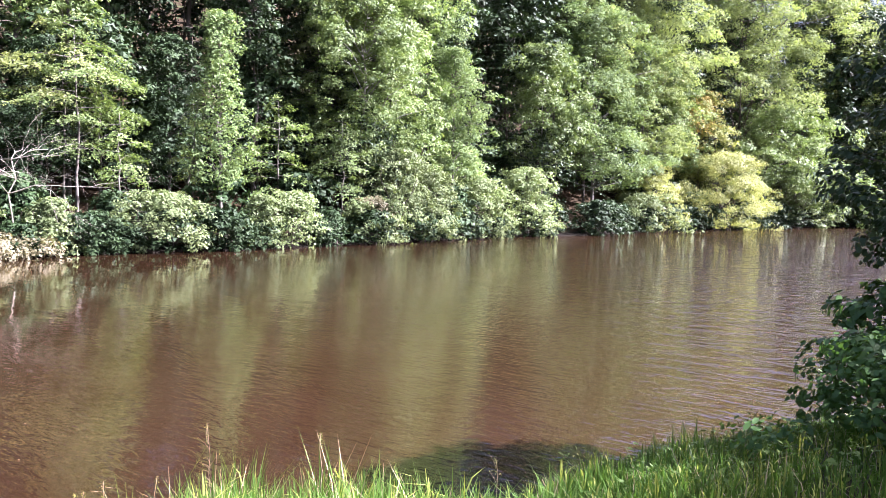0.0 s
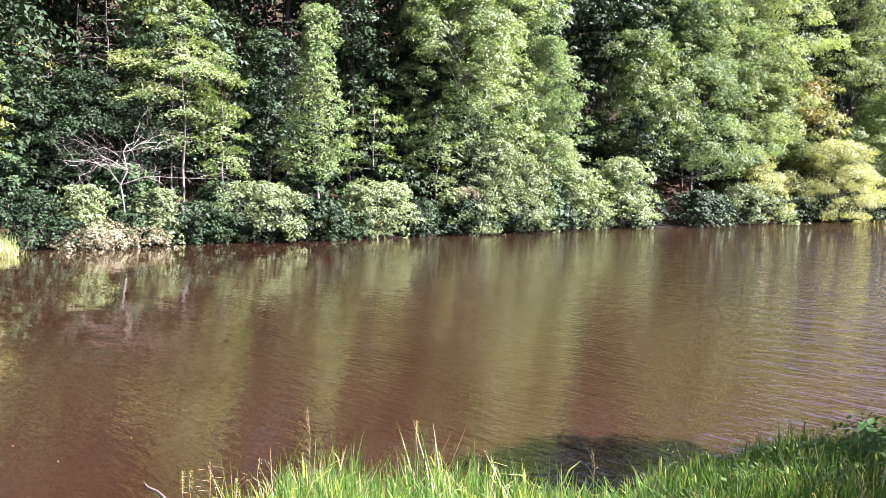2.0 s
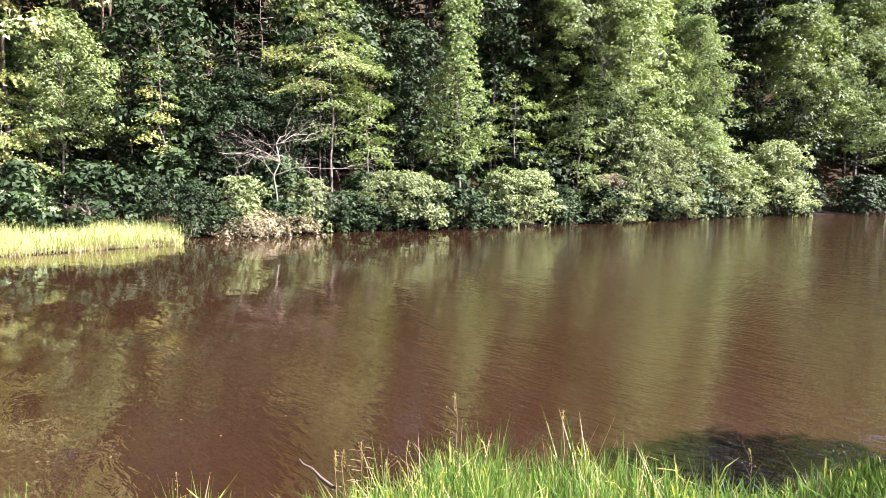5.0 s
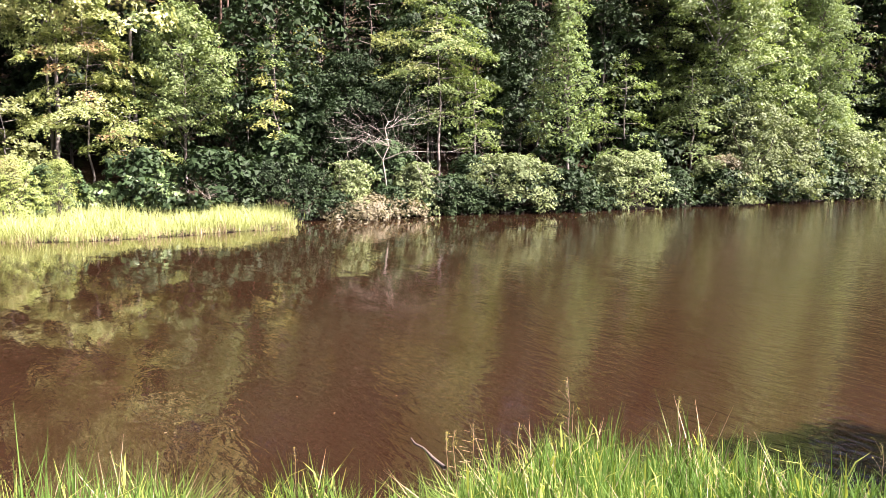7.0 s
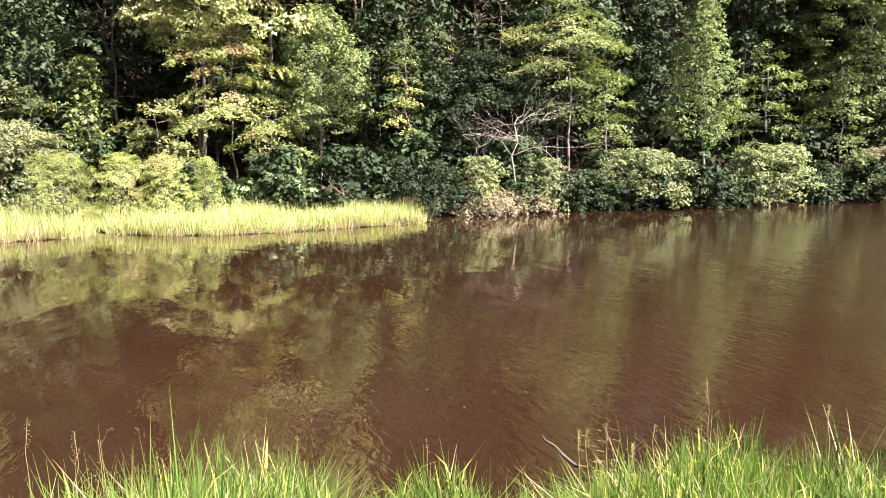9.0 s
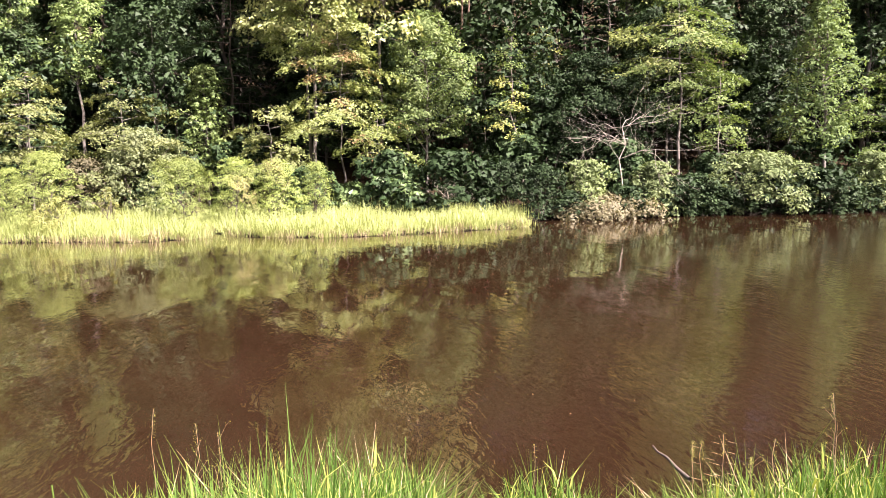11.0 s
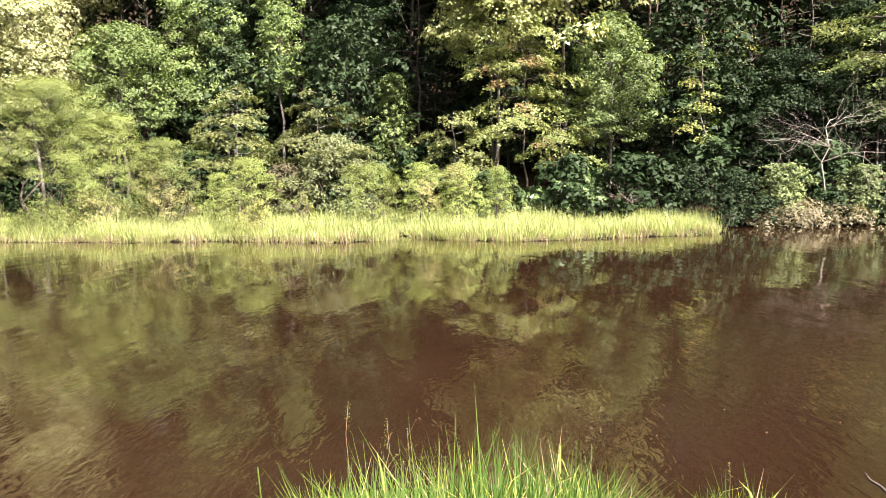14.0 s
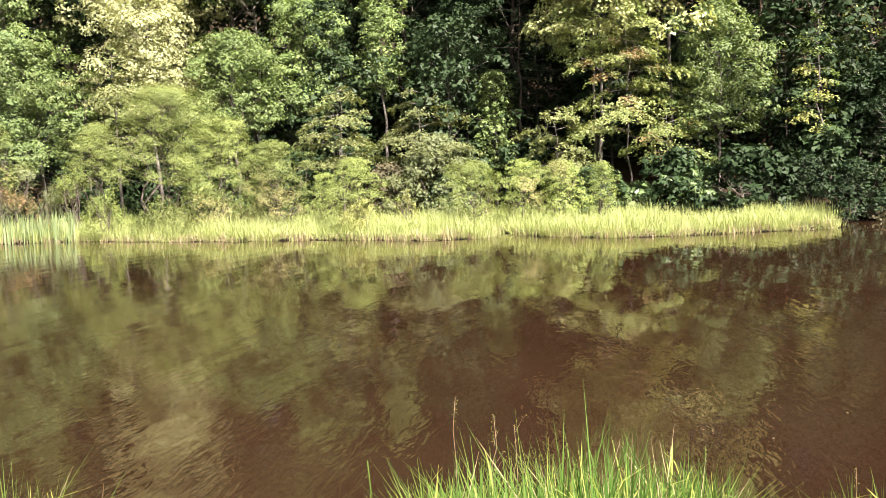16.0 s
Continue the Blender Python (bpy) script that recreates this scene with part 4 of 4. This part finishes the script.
# ---- the wood on the hillside: a few grown forms, repeated ----
def build_wood():
    words = {"green": "green broadleaf tree on the wooded slope", "deep": "dark green tree in the shaded wood", "shade": "shade-darkened leafy tree in the depth of the wood", "silver": "grey-green broadleaf tree on the wooded slope",
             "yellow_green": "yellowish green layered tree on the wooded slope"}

    def form(k, leaf, style, h, w, low, size, dense):
        return plant("tree", 38 + 3 * k, FAR_EDGE(38 + 3 * k) + 34, h, w, leaf, style, 400 + k, words[leaf], "tree", low=low, size=size, dense=dense, group="trees of the hillside wood", bark="grey" if k in (0, 4) else "dark")

    # wood forms take shade-darkened leaves, so the gaps between trees go dark
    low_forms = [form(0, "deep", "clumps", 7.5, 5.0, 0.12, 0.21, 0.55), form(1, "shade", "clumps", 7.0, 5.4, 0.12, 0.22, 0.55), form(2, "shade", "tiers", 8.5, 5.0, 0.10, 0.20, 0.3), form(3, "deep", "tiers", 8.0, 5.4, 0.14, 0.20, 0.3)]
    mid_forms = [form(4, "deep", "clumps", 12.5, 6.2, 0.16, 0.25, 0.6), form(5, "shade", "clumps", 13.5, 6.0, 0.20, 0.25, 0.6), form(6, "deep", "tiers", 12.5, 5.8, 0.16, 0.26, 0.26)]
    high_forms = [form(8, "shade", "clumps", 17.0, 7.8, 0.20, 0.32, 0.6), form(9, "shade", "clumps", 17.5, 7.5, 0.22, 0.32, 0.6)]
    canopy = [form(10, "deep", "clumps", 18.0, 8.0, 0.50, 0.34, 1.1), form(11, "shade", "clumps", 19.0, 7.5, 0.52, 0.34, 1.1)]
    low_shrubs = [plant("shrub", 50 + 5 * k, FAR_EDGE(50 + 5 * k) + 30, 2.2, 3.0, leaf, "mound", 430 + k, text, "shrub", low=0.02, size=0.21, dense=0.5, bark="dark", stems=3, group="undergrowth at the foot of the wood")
                  for k, (leaf, text) in enumerate([("deep", "dark green undergrowth shrub in the shade"), ("shade", "shade-darkened undergrowth shrub in the wood")])]
    rng = np.random.default_rng(77)
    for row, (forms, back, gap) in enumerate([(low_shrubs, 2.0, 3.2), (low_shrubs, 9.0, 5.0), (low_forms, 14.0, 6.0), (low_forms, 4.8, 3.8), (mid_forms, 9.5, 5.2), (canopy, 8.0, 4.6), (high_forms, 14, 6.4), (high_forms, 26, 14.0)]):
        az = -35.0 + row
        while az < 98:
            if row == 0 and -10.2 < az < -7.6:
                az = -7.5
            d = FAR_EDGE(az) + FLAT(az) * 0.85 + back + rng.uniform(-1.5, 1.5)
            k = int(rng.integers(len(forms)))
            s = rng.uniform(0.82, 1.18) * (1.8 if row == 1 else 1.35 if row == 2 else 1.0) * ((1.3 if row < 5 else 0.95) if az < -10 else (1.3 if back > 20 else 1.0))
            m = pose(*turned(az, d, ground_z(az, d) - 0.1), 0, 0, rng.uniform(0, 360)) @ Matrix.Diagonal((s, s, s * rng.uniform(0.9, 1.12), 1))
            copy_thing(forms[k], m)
            az += math.degrees(gap * ((1.3 if row < 7 else 0.5) if az < -10 else 1.0) * rng.uniform(0.7, 1.3) / d)
    # fillers in shade-darkened leaves, for the dark line under the waterline shrubs
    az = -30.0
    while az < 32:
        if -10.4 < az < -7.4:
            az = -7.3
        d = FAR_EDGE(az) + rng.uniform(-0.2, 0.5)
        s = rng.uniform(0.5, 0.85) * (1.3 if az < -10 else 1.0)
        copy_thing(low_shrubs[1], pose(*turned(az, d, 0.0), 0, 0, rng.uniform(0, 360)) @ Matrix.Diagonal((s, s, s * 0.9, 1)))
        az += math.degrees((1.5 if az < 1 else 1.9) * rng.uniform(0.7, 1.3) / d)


build_wood()


# ---- grass ----
def blades(rng, feet, heights, width, bend, way=None):
    """Bent tapering blades, each of two faces in a row, from the feet (n, 3)."""
    n = len(feet)
    way = rng.uniform(0, 2 * math.pi, n) if way is None else way
    out = np.stack([np.cos(way), np.sin(way), 0 * way], 1)
    side = np.stack([-np.sin(way), np.cos(way), 0 * way], 1)
    w = (width * rng.uniform(0.6, 1.4, n))[:, None]
    h = heights[:, None]
    b = (bend * rng.uniform(0.1, 1.6, n))[:, None] * h
    up = np.array([0, 0, 1.0])
    rings = []
    for t in (0.0, 0.55, 1.0):
        mid = feet + up * h * (t - 0.10 * t * t * (b / h) * 3) + out * b * t * t
        half = side * w * 0.5 * (1.0, 0.8, 0.06)[(0.0, 0.55, 1.0).index(t)]
        rings.append((mid - half, mid + half))
    verts = np.stack([v for ring in rings for v in ring], 1).reshape(-1, 3)
    base = np.arange(n)[:, None] * 6
    faces = np.concatenate([base + np.array([2 * k, 2 * k + 1, 2 * k + 3, 2 * k + 2]) for k in range(2)], 1).reshape(-1, 4)
    return verts, faces


def blade_object(name, sets, material, label, parent=None):
    verts = np.concatenate([v for v, f in sets])
    off, faces = 0, []
    for v, f in sets:
        faces.append(f + off)
        off += len(v)
    faces = np.concatenate(faces)
    data = bpy.data.meshes.new(name)
    data.vertices.add(len(verts))
    data.vertices.foreach_set("co", verts.astype(np.float32).ravel())
    data.loops.add(faces.size)
    data.loops.foreach_set("vertex_index", faces.astype(np.int32).ravel())
    data.polygons.add(len(faces))
    data.polygons.foreach_set("loop_start", np.arange(0, faces.size, 4, dtype=np.int32))
    data.update(calc_edges=True)
    data.materials.append(material)
    ob = new(name, data)
    ob.parent = parent
    return tagged(ob, label, "grass", kind="stuff")


def marsh_height(az):
    return table([(33, 0.75), (45, 0.85), (54, 0.9), (58, 1.0), (70, 1.05), (90, 1.1)])(az)


def build_marsh():
    """Tussocks of grass, whose blades lean out from the middle of each; dry stems along the water."""
    rng = np.random.default_rng(5)
    feet, tall, lean = [], [], []
    for k in range(2300):
        az = rng.uniform(34.2, 95)
        over = rng.uniform(0, 1) ** 1.7 * (FLAT(az) + 0.3)
        d = FAR_EDGE(az) + over + 0.22 * noise.noise(Vector((az * 0.9, 0, 3.0)))
        p = turned(az, d)
        high = 0.86 * marsh_height(az) * (0.85 + 0.55 * noise.noise(p * 0.55)) * rng.uniform(0.65, 1.2) * min(1.0, 0.62 + over * 0.45)
        n = int(rng.integers(16, 34))
        off = rng.normal(0, 0.16, (n, 2))
        z = ground_z(az, d) - 0.03
        feet.append(np.stack([p.x + off[:, 0], p.y + off[:, 1], np.full(n, z)], 1))
        tall.append(np.maximum(0.12, high * rng.uniform(0.45, 1.12, n)))
        lean.append(np.arctan2(off[:, 1], off[:, 0]) + rng.normal(0, 0.5, n))
    far, tall, lean = np.concatenate(feet), np.concatenate(tall), np.concatenate(lean)
    upright = rng.uniform(0, 1, len(far)) < 0.28
    blade_object("marsh_grass", [blades(rng, far[upright], tall[upright], 0.011, 0.34, way=lean[upright]), blades(rng, far[~upright], tall[~upright] * 0.95, 0.0115, 0.95, way=lean[~upright])], GRASS["marsh"], "tall yellow-green marsh grass on the spit")
    straw, straw_tall = [], []
    for k in range(9500):
        az, over = rng.uniform(34.1, 95), rng.uniform(-0.12, 0.35)
        p = turned(az, FAR_EDGE(az) + over + 0.22 * noise.noise(Vector((az * 0.9, 0, 3.0))))
        patch = 0.75 + 0.9 * noise.noise(p * 0.8)
        if rng.uniform() < patch:
            straw.append((p.x, p.y, -0.06))
            straw_tall.append(rng.uniform(0.15, 0.52) * (0.75 + 0.6 * noise.noise(p * 1.6)))
    blade_object("dry_grass", [blades(rng, np.array(straw), np.array(straw_tall), 0.014, 0.5)], GRASS["straw"], "dry straw-coloured grass along the marsh edge")
    reeds, high = [], []
    for k in range(900):
        az, over = rng.uniform(83.5, 96), rng.uniform(-0.3, 2.2)
        d = FAR_EDGE(az) + over
        reeds.append(turned(az, d, -0.05))
        high.append(rng.uniform(0.7, 1.35))
    blade_object("reeds", [blades(rng, np.array(reeds), np.array(high), 0.04, 0.18)], GRASS["reed"], "blue-green reeds standing at the marsh edge")


def bank_density(az):
    return table([(-45, 1.0), (24, 1.0), (27.5, 0.55), (30, 0.5), (32, 0.8), (36.9, 0.9), (37.6, 0.06), (41.2, 0.06), (42.2, 0.9), (52, 1.0), (64.4, 1.0), (65.6, 0.25), (67, 0.10), (82.3, 0.12), (83.5, 0.6), (100, 0.8)])(az)


def bank_height(az):
    return table([(-40, 0.28), (-12, 0.34), (-5, 0.50), (5, 0.66), (15, 0.68), (30, 0.63), (40, 0.70), (45, 0.79), (52, 0.88), (62, 0.90), (66, 0.55), (80, 0.55), (83, 0.8), (85, 1.02), (95, 1.08)])(az)


def build_bank_grass():
    rng = np.random.default_rng(9)
    feet, tall, dry, dry_tall, ripe, ripe_tall = [], [], [], [], [], []
    while len(feet) < 42000:
        az = rng.uniform(-45, 102)
        near = NEAR_EDGE(az)
        depth = 5.5 if az < 0 else 3.0
        d = near + 0.12 - rng.uniform(0, 1) ** 1.3 * depth
        if d < 2.2 or rng.uniform() > bank_density(az):
            continue
        p = turned(az, d)
        tuft = 0.80 + 0.55 * noise.noise(p * 1.3) + 0.35 * noise.noise(p * 3.7)
        h = 0.9 * bank_height(az) * min(1.25, max(0.3, tuft)) * rng.uniform(0.45, 1.15)
        if rng.uniform() < 0.012:
            h *= 1.25
        spot = (p.x, p.y, ground_z(az, d) - 0.03)
        share = rng.uniform()
        if share < 0.08:
            dry.append(spot)
            dry_tall.append(h)
        elif share < 0.16:
            ripe.append(spot)
            ripe_tall.append(h * 0.94)
        else:
            feet.append(spot)
            tall.append(h)
    half = len(feet) // 3
    low, low_tall = [], []
    while len(low) < 15000:
        az = rng.uniform(-30, 64)
        d = NEAR_EDGE(az) + 0.1 - rng.uniform(0, 1) ** 1.5 * 1.7
        if rng.uniform() < bank_density(az):
            p = turned(az, d)
            low.append((p.x, p.y, ground_z(az, d) - 0.02))
            low_tall.append(bank_height(az) * rng.uniform(0.3, 0.75))
    blade_object("bank_grass", [blades(rng, np.array(feet[:half]), np.array(tall[:half]) * 0.94, 0.0145, 0.17), blades(rng, np.array(feet[half:]), np.array(tall[half:]), 0.0090, 0.42), blades(rng, np.array(low), np.array(low_tall), 0.011, 0.9)], GRASS["near"], "bright green sunlit grass on the near bank")
    culms, culm_tall = np.array(ripe), np.array(ripe_tall)
    leaves = [blades(rng, culms, culm_tall, 0.012, 0.22)]
    for share in (0.45, 0.62, 0.78):
        up = culms + np.array([0, 0, 1.0]) * (culm_tall * share)[:, None]
        leaves.append(blades(rng, up[::2], culm_tall[::2] * 0.24, 0.010, 0.8))
    blade_object("yellowing_grass", leaves, GRASS["ripe"], "yellowing grass blades among the bank grass")
    blade_object("dead_grass", [blades(rng, np.array(dry), np.array(dry_tall), 0.008, 0.55)], GRASS["straw"], "dead straw-coloured blades among the bank grass")


build_marsh()
build_bank_grass()


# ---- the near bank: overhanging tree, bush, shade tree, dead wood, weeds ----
# the overhanging tree's shade is put into its leaf colour
plant("tree", -32.4, 7.8, 3.95, 1.8, "deep", "clumps", 601, "leafy tree darkened for shade, hanging over the near bank", "tree", low=0.28, dense=0.9, size=0.05, slim=0.85, bark="dark", trunk_r=0.06, small=False)
plant("tree", -50.4, 7.0, 3.9, 3.4, "bank", "clumps", 602, "low broad tree that shades the near bank", "tree", low=0.12, size=0.11, slim=0.8, bark="dark", trunk_r=0.08)
# out of view: an alder bush added to cast a strip of shadow
plant("shrub", -36.5, 7.9, 1.9, 2.1, "bank", "mound", 604, "unseen tall alder bush added to shade the water edge", "shrub", low=0.05, size=0.08, dense=0.8, slim=0.85, bark="dark", stems=6, trunk_r=0.02, small=False)
plant("shrub", -31.2, 7.4, 1.2, 2.0, "bank", "mound", 603, "round-leaved alder bush growing from the near bank", "shrub", low=0.05, size=0.066, slim=0.75, bark="dark", stems=7, trunk_r=0.014, small=False)
plant("shrub", -30.0, 6.0, 0.8, 1.6, "bank", "mound", 605, "leafy dark green bush at the foot of the alder", "shrub", low=0.02, size=0.055, slim=0.6, bark="dark", stems=7, trunk_r=0.010, small=False)


def dead_tree(name, az, d, h, spread, seed, label, heading, thick):
    rng = np.random.default_rng(seed)
    root = new(name)
    root.location = turned(az, d, ground_z(az, d))
    tagged(root, label, "dead tree")
    tubes = []

    def grow(a, way, length, r, depth):
        b = a + way * length
        line = bent(rng, a, b, sag=0.05, wander=0.05, steps=4)
        tubes.append(tube(line, taper(r, r * 0.45, len(line)), 5))
        if depth == 0:
            return
        for k in range(3 if depth > 1 else 2):
            p = line[rng.integers(2, len(line))]
            turn = unit(way + rng.normal(0, 0.65, 3) + np.array([heading[0], heading[1], 0.12]) * 0.25)
            grow(p, turn, length * rng.uniform(0.5, 0.8), r * 0.5, depth - 1)

    trunk_top = np.array([heading[0] * 0.3, heading[1] * 0.3, h * 0.42])
    line = bent(rng, (0, 0, -0.1), trunk_top, wander=0.04, steps=5)
    tubes.append(tube(line, taper(thick, thick * 0.75, len(line)), 7))
    for k in range(11):
        way = unit(np.array([math.cos(k * 2.4), math.sin(k * 2.4), rng.uniform(-0.1, 0.9)]) * np.array([spread, spread, 1.0]))
        grow(line[-1 - (k % 3)], way, h * 0.27 * rng.uniform(0.6, 1.3), thick * 0.5, 3)
    limbs_object("bare_crown", tubes, BARK["dead"], root)
    return root


dead_tree("dead_tree", 27.8, 30.8, 7.4, 1.35, 611, "bleached dead tree with bare tangled branches on the bank", (0.2, -0.1), 0.028)
dead_tree("dead_tree", 39.6, 30.6, 1.8, 0.8, 612, "small dead sapling with pale twigs behind the spit", (0.1, 0.0), 0.016)

for az, d, h, w, leaf, seed, label in (
        (62.8, 3.8, 0.66, 0.6, "weed", 621, "leafy green weed clump on the near bank"),
        (60.4, 3.9, 0.60, 0.7, "weed", 622, "leafy green weed clump on the near bank"),
        (-10.5, 6.1, 0.42, 0.45, "weed", 623, "yellow-flowered weed at the edge of the bank"),
        (-13.5, 6.1, 0.32, 0.6, "weed", 624, "leafy weed among the bank grass"),
        (-17.5, 6.5, 0.34, 0.8, "weed", 625, "dark seeding weeds at the shaded water edge"),
        (-21.0, 6.9, 0.40, 0.9, "weed", 626, "tangled green weeds in the shade of the bank"),
        (-24.0, 6.9, 0.42, 1.0, "weed", 627, "tangled green weeds in the shade of the bank"),
        (-22.5, 6.0, 0.36, 0.9, "weed", 628, "leafy weeds among the shaded grass"),
        (-25.5, 5.6, 0.40, 0.9, "weed", 629, "leafy weeds among the shaded grass"),
        (-19.0, 5.7, 0.30, 0.8, "weed", 630, "low leafy weeds among the bank grass"),
        (-15.5, 5.5, 0.28, 0.7, "weed", 631, "low leafy weeds among the bank grass"),
        (-22.0, 5.0, 0.34, 0.8, "weed", 632, "leafy weeds beside the alder bush"),
        (-27.0, 5.0, 0.38, 0.9, "weed", 633, "leafy weeds beside the alder bush")):
    plant("weed_clump", az, d, h, w, leaf, "feather", seed, label, "weed", low=0.1, size=0.045, dense=0.3, slim=0.35, bark="dark", stems=6, trunk_r=0.004, small=False,
          group="weeds on the near bank", second=("yellow", 0.15, "small yellow flower heads") if seed == 623 else None)


# ---- weeds, stalks and drift on the near bank ----
def stalk(name, az, d, top, lean, seed, label, heads=6, thick=0.0024, leaflets=0, tint="stalk", wisps=0):
    """A thin upright stalk with a seed head and, if given, rows of small leaves."""
    rng = np.random.default_rng(seed)
    root = new(name)
    z = ground_z(az, d)
    root.location = turned(az, d, z)
    tagged(root, label, "weed", "stalks on the near bank")
    side = turned(az + 90, 1.0)
    head = np.array([side.x * lean, side.y * lean, top - z])
    line = bent(rng, (0, 0, -0.05), head, wander=0.012, steps=7)
    tubes, tips = [tube(line, taper(thick, thick * 0.4, len(line)), 5)], []
    for k in range(wisps):
        foot = head * rng.uniform(0.62, 0.95)
        turn = rng.uniform(0, 2 * math.pi)
        tips.append(foot + np.array([math.cos(turn) * 0.055, math.sin(turn) * 0.055, rng.uniform(0.03, 0.09)]))
        tubes.append(tube(bent(rng, foot, tips[-1], sag=0.1, wander=0.04, steps=3), taper(thick * 0.5, thick * 0.2, 4), 3))
    limbs_object("stem", tubes, GRASS[tint], root)
    spots = [tip + rng.normal(0, 0.006, 3) for tip in tips for k in range(6)]
    for k in range(heads * 8):
        t = 1 - rng.uniform(0, 0.22) ** 1.2
        p = np.array(line[-1]) + (np.array(line[-3]) - np.array(line[-1])) * (1 - t) * 3 + rng.normal(0, 0.006, 3)
        spots.append(p)
    loose_faces("seed_head", leaf_shapes(rng, np.array(spots), np.tile([0, 0, 1.0], (len(spots), 1)), 0.008, 0.35), GRASS["ripe"], root, "straw-coloured seed head")["kind"] = "stuff"
    if leaflets:
        at_, out = [], []
        for k in range(leaflets):
            t = 0.60 + 0.4 * k / leaflets
            s = 1 if k % 2 else -1
            p = head * t + np.array([side.x, side.y, 0.25]) * 0.035 * s
            at_.append(p)
        a = np.array(at_)
        way = np.array([[side.x, side.y, 0.2]]) * np.where(np.arange(len(a)) % 2, 1, -1)[:, None]
        over = np.array([[-side.y, side.x, 0.3]])
        shapes = np.stack([a - way * 0.032, a + over * 0.013, a + way * 0.032, a - over * 0.013], 1)
        for k in range(len(a)):
            loose_faces("leaflet", shapes[k:k + 1], GRASS["straw"], root)
    return root


stalk("weed_stalk", 15.3, 4.25, 1.04, 0.06, 700, 'thin dry stalk with a branching seed head', heads=3, wisps=9)
stalk("weed_stalk", 22.4, 4.10, 0.84, 0.02, 701, 'dry weed with pale paired leaflets', leaflets=11)
stalk("weed_stalk", 20.8, 4.10, 0.74, 0.01, 702, 'dried brown flower head among the grass', heads=16, wisps=5)
stalk("weed_stalk", 8.2, 4.90, 0.77, 0.02, 703, 'tall yellowing grass stalk with a narrow ear', heads=8, thick=0.006)
stalk("weed_stalk", 19.2, 4.40, 0.74, 0.01, 704, 'straight dry grass stalk', heads=3)
stalk("weed_stalk", 60.7, 4.00, 1.07, -0.01, 705, 'tall thin stalk with a dark seed head', heads=6)
stalk("weed_stalk", 58.3, 4.00, 0.98, -0.02, 706, 'slender seeding grass stalk', heads=7, wisps=3)
stalk("weed_stalk", 56.8, 4.00, 0.93, -0.01, 707, 'forked thin stalk above the grass', heads=3, wisps=2)
stalk("weed_stalk", 66.9, 3.70, 0.90, -0.01, 708, 'single green stem at the water edge', heads=1, thick=0.007, tint='near')
stalk("weed_stalk", 43.9, 4.30, 0.73, 0.01, 709, 'tall broad grass stalk catching the sun', heads=3, thick=0.006, tint='near')
stalk("weed_stalk", 35.2, 4.40, 0.64, -0.01, 710, 'short dry stalk on the bank edge', heads=3)
stalk("weed_stalk", 24.3, 4.50, 0.66, 0.01, 711, 'dry stalk with a curled pale head', heads=10)
stalk("weed_stalk", 23.6, 4.40, 0.70, 0.02, 712, 'dry weed with side twigs and seeds', heads=8, leaflets=6)
stalk("weed_stalk", -4.3, 5.30, 0.50, 0.03, 713, 'wispy stalk on the far edge of the bank', heads=5, wisps=3)


def driftwood(az, d, z0, az1, d1, z1, seed):
    rng = np.random.default_rng(seed)
    root = new("driftwood_stick")
    a = turned(az, d, z0)
    root.location = a
    b = turned(az1, d1, z1) - a
    line = bent(rng, (0, 0, 0), b, wander=0.02, steps=6)
    limbs_object("stick", [tube(line, taper(0.013, 0.006, len(line)), 7)], BARK["dark"], root)
    return tagged(root, "bare dark stick leaning out of the grass over the water", "stick")


def floating_leaf(az, d, turn, seed):
    rng = np.random.default_rng(seed)
    a = 0.010 * rng.uniform(0.7, 1.3)
    rim = [(a * math.cos(t) * (1.3 if k % 2 else 1.0), 0.6 * a * math.sin(t), 0.006 + 0.004 * math.cos(2 * t)) for k, t in enumerate(np.linspace(0, 2 * math.pi, 9)[:-1])]
    ob = mesh_object("floating_leaf", rim + [(x, y, z - 0.003) for x, y, z in rim], [tuple(range(8)), tuple(range(15, 7, -1))] + [(k, (k + 1) % 8, 8 + (k + 1) % 8, 8 + k) for k in range(8)][::-1], LEAF["scrub"])
    ob.matrix_world = pose(*turned(az, d, 0.002), 0, 0, turn)
    return tagged(ob, "small dry leaf floating on the brown water", "leaf", "leaves on the water")


driftwood(24.6, 4.50, 0.45, 26.9, 4.85, 0.50, 731)
floating_leaf(42.7, 6.79, 0, 740)
floating_leaf(39.0, 6.71, 47, 741)
floating_leaf(32.0, 6.97, 94, 742)
floating_leaf(42.7, 6.73, 141, 743)
floating_leaf(43.3, 6.82, 8, 744)
floating_leaf(27.2, 8.57, 55, 745)
floating_leaf(27.6, 7.42, 102, 746)
floating_leaf(34.5, 7.53, 149, 747)
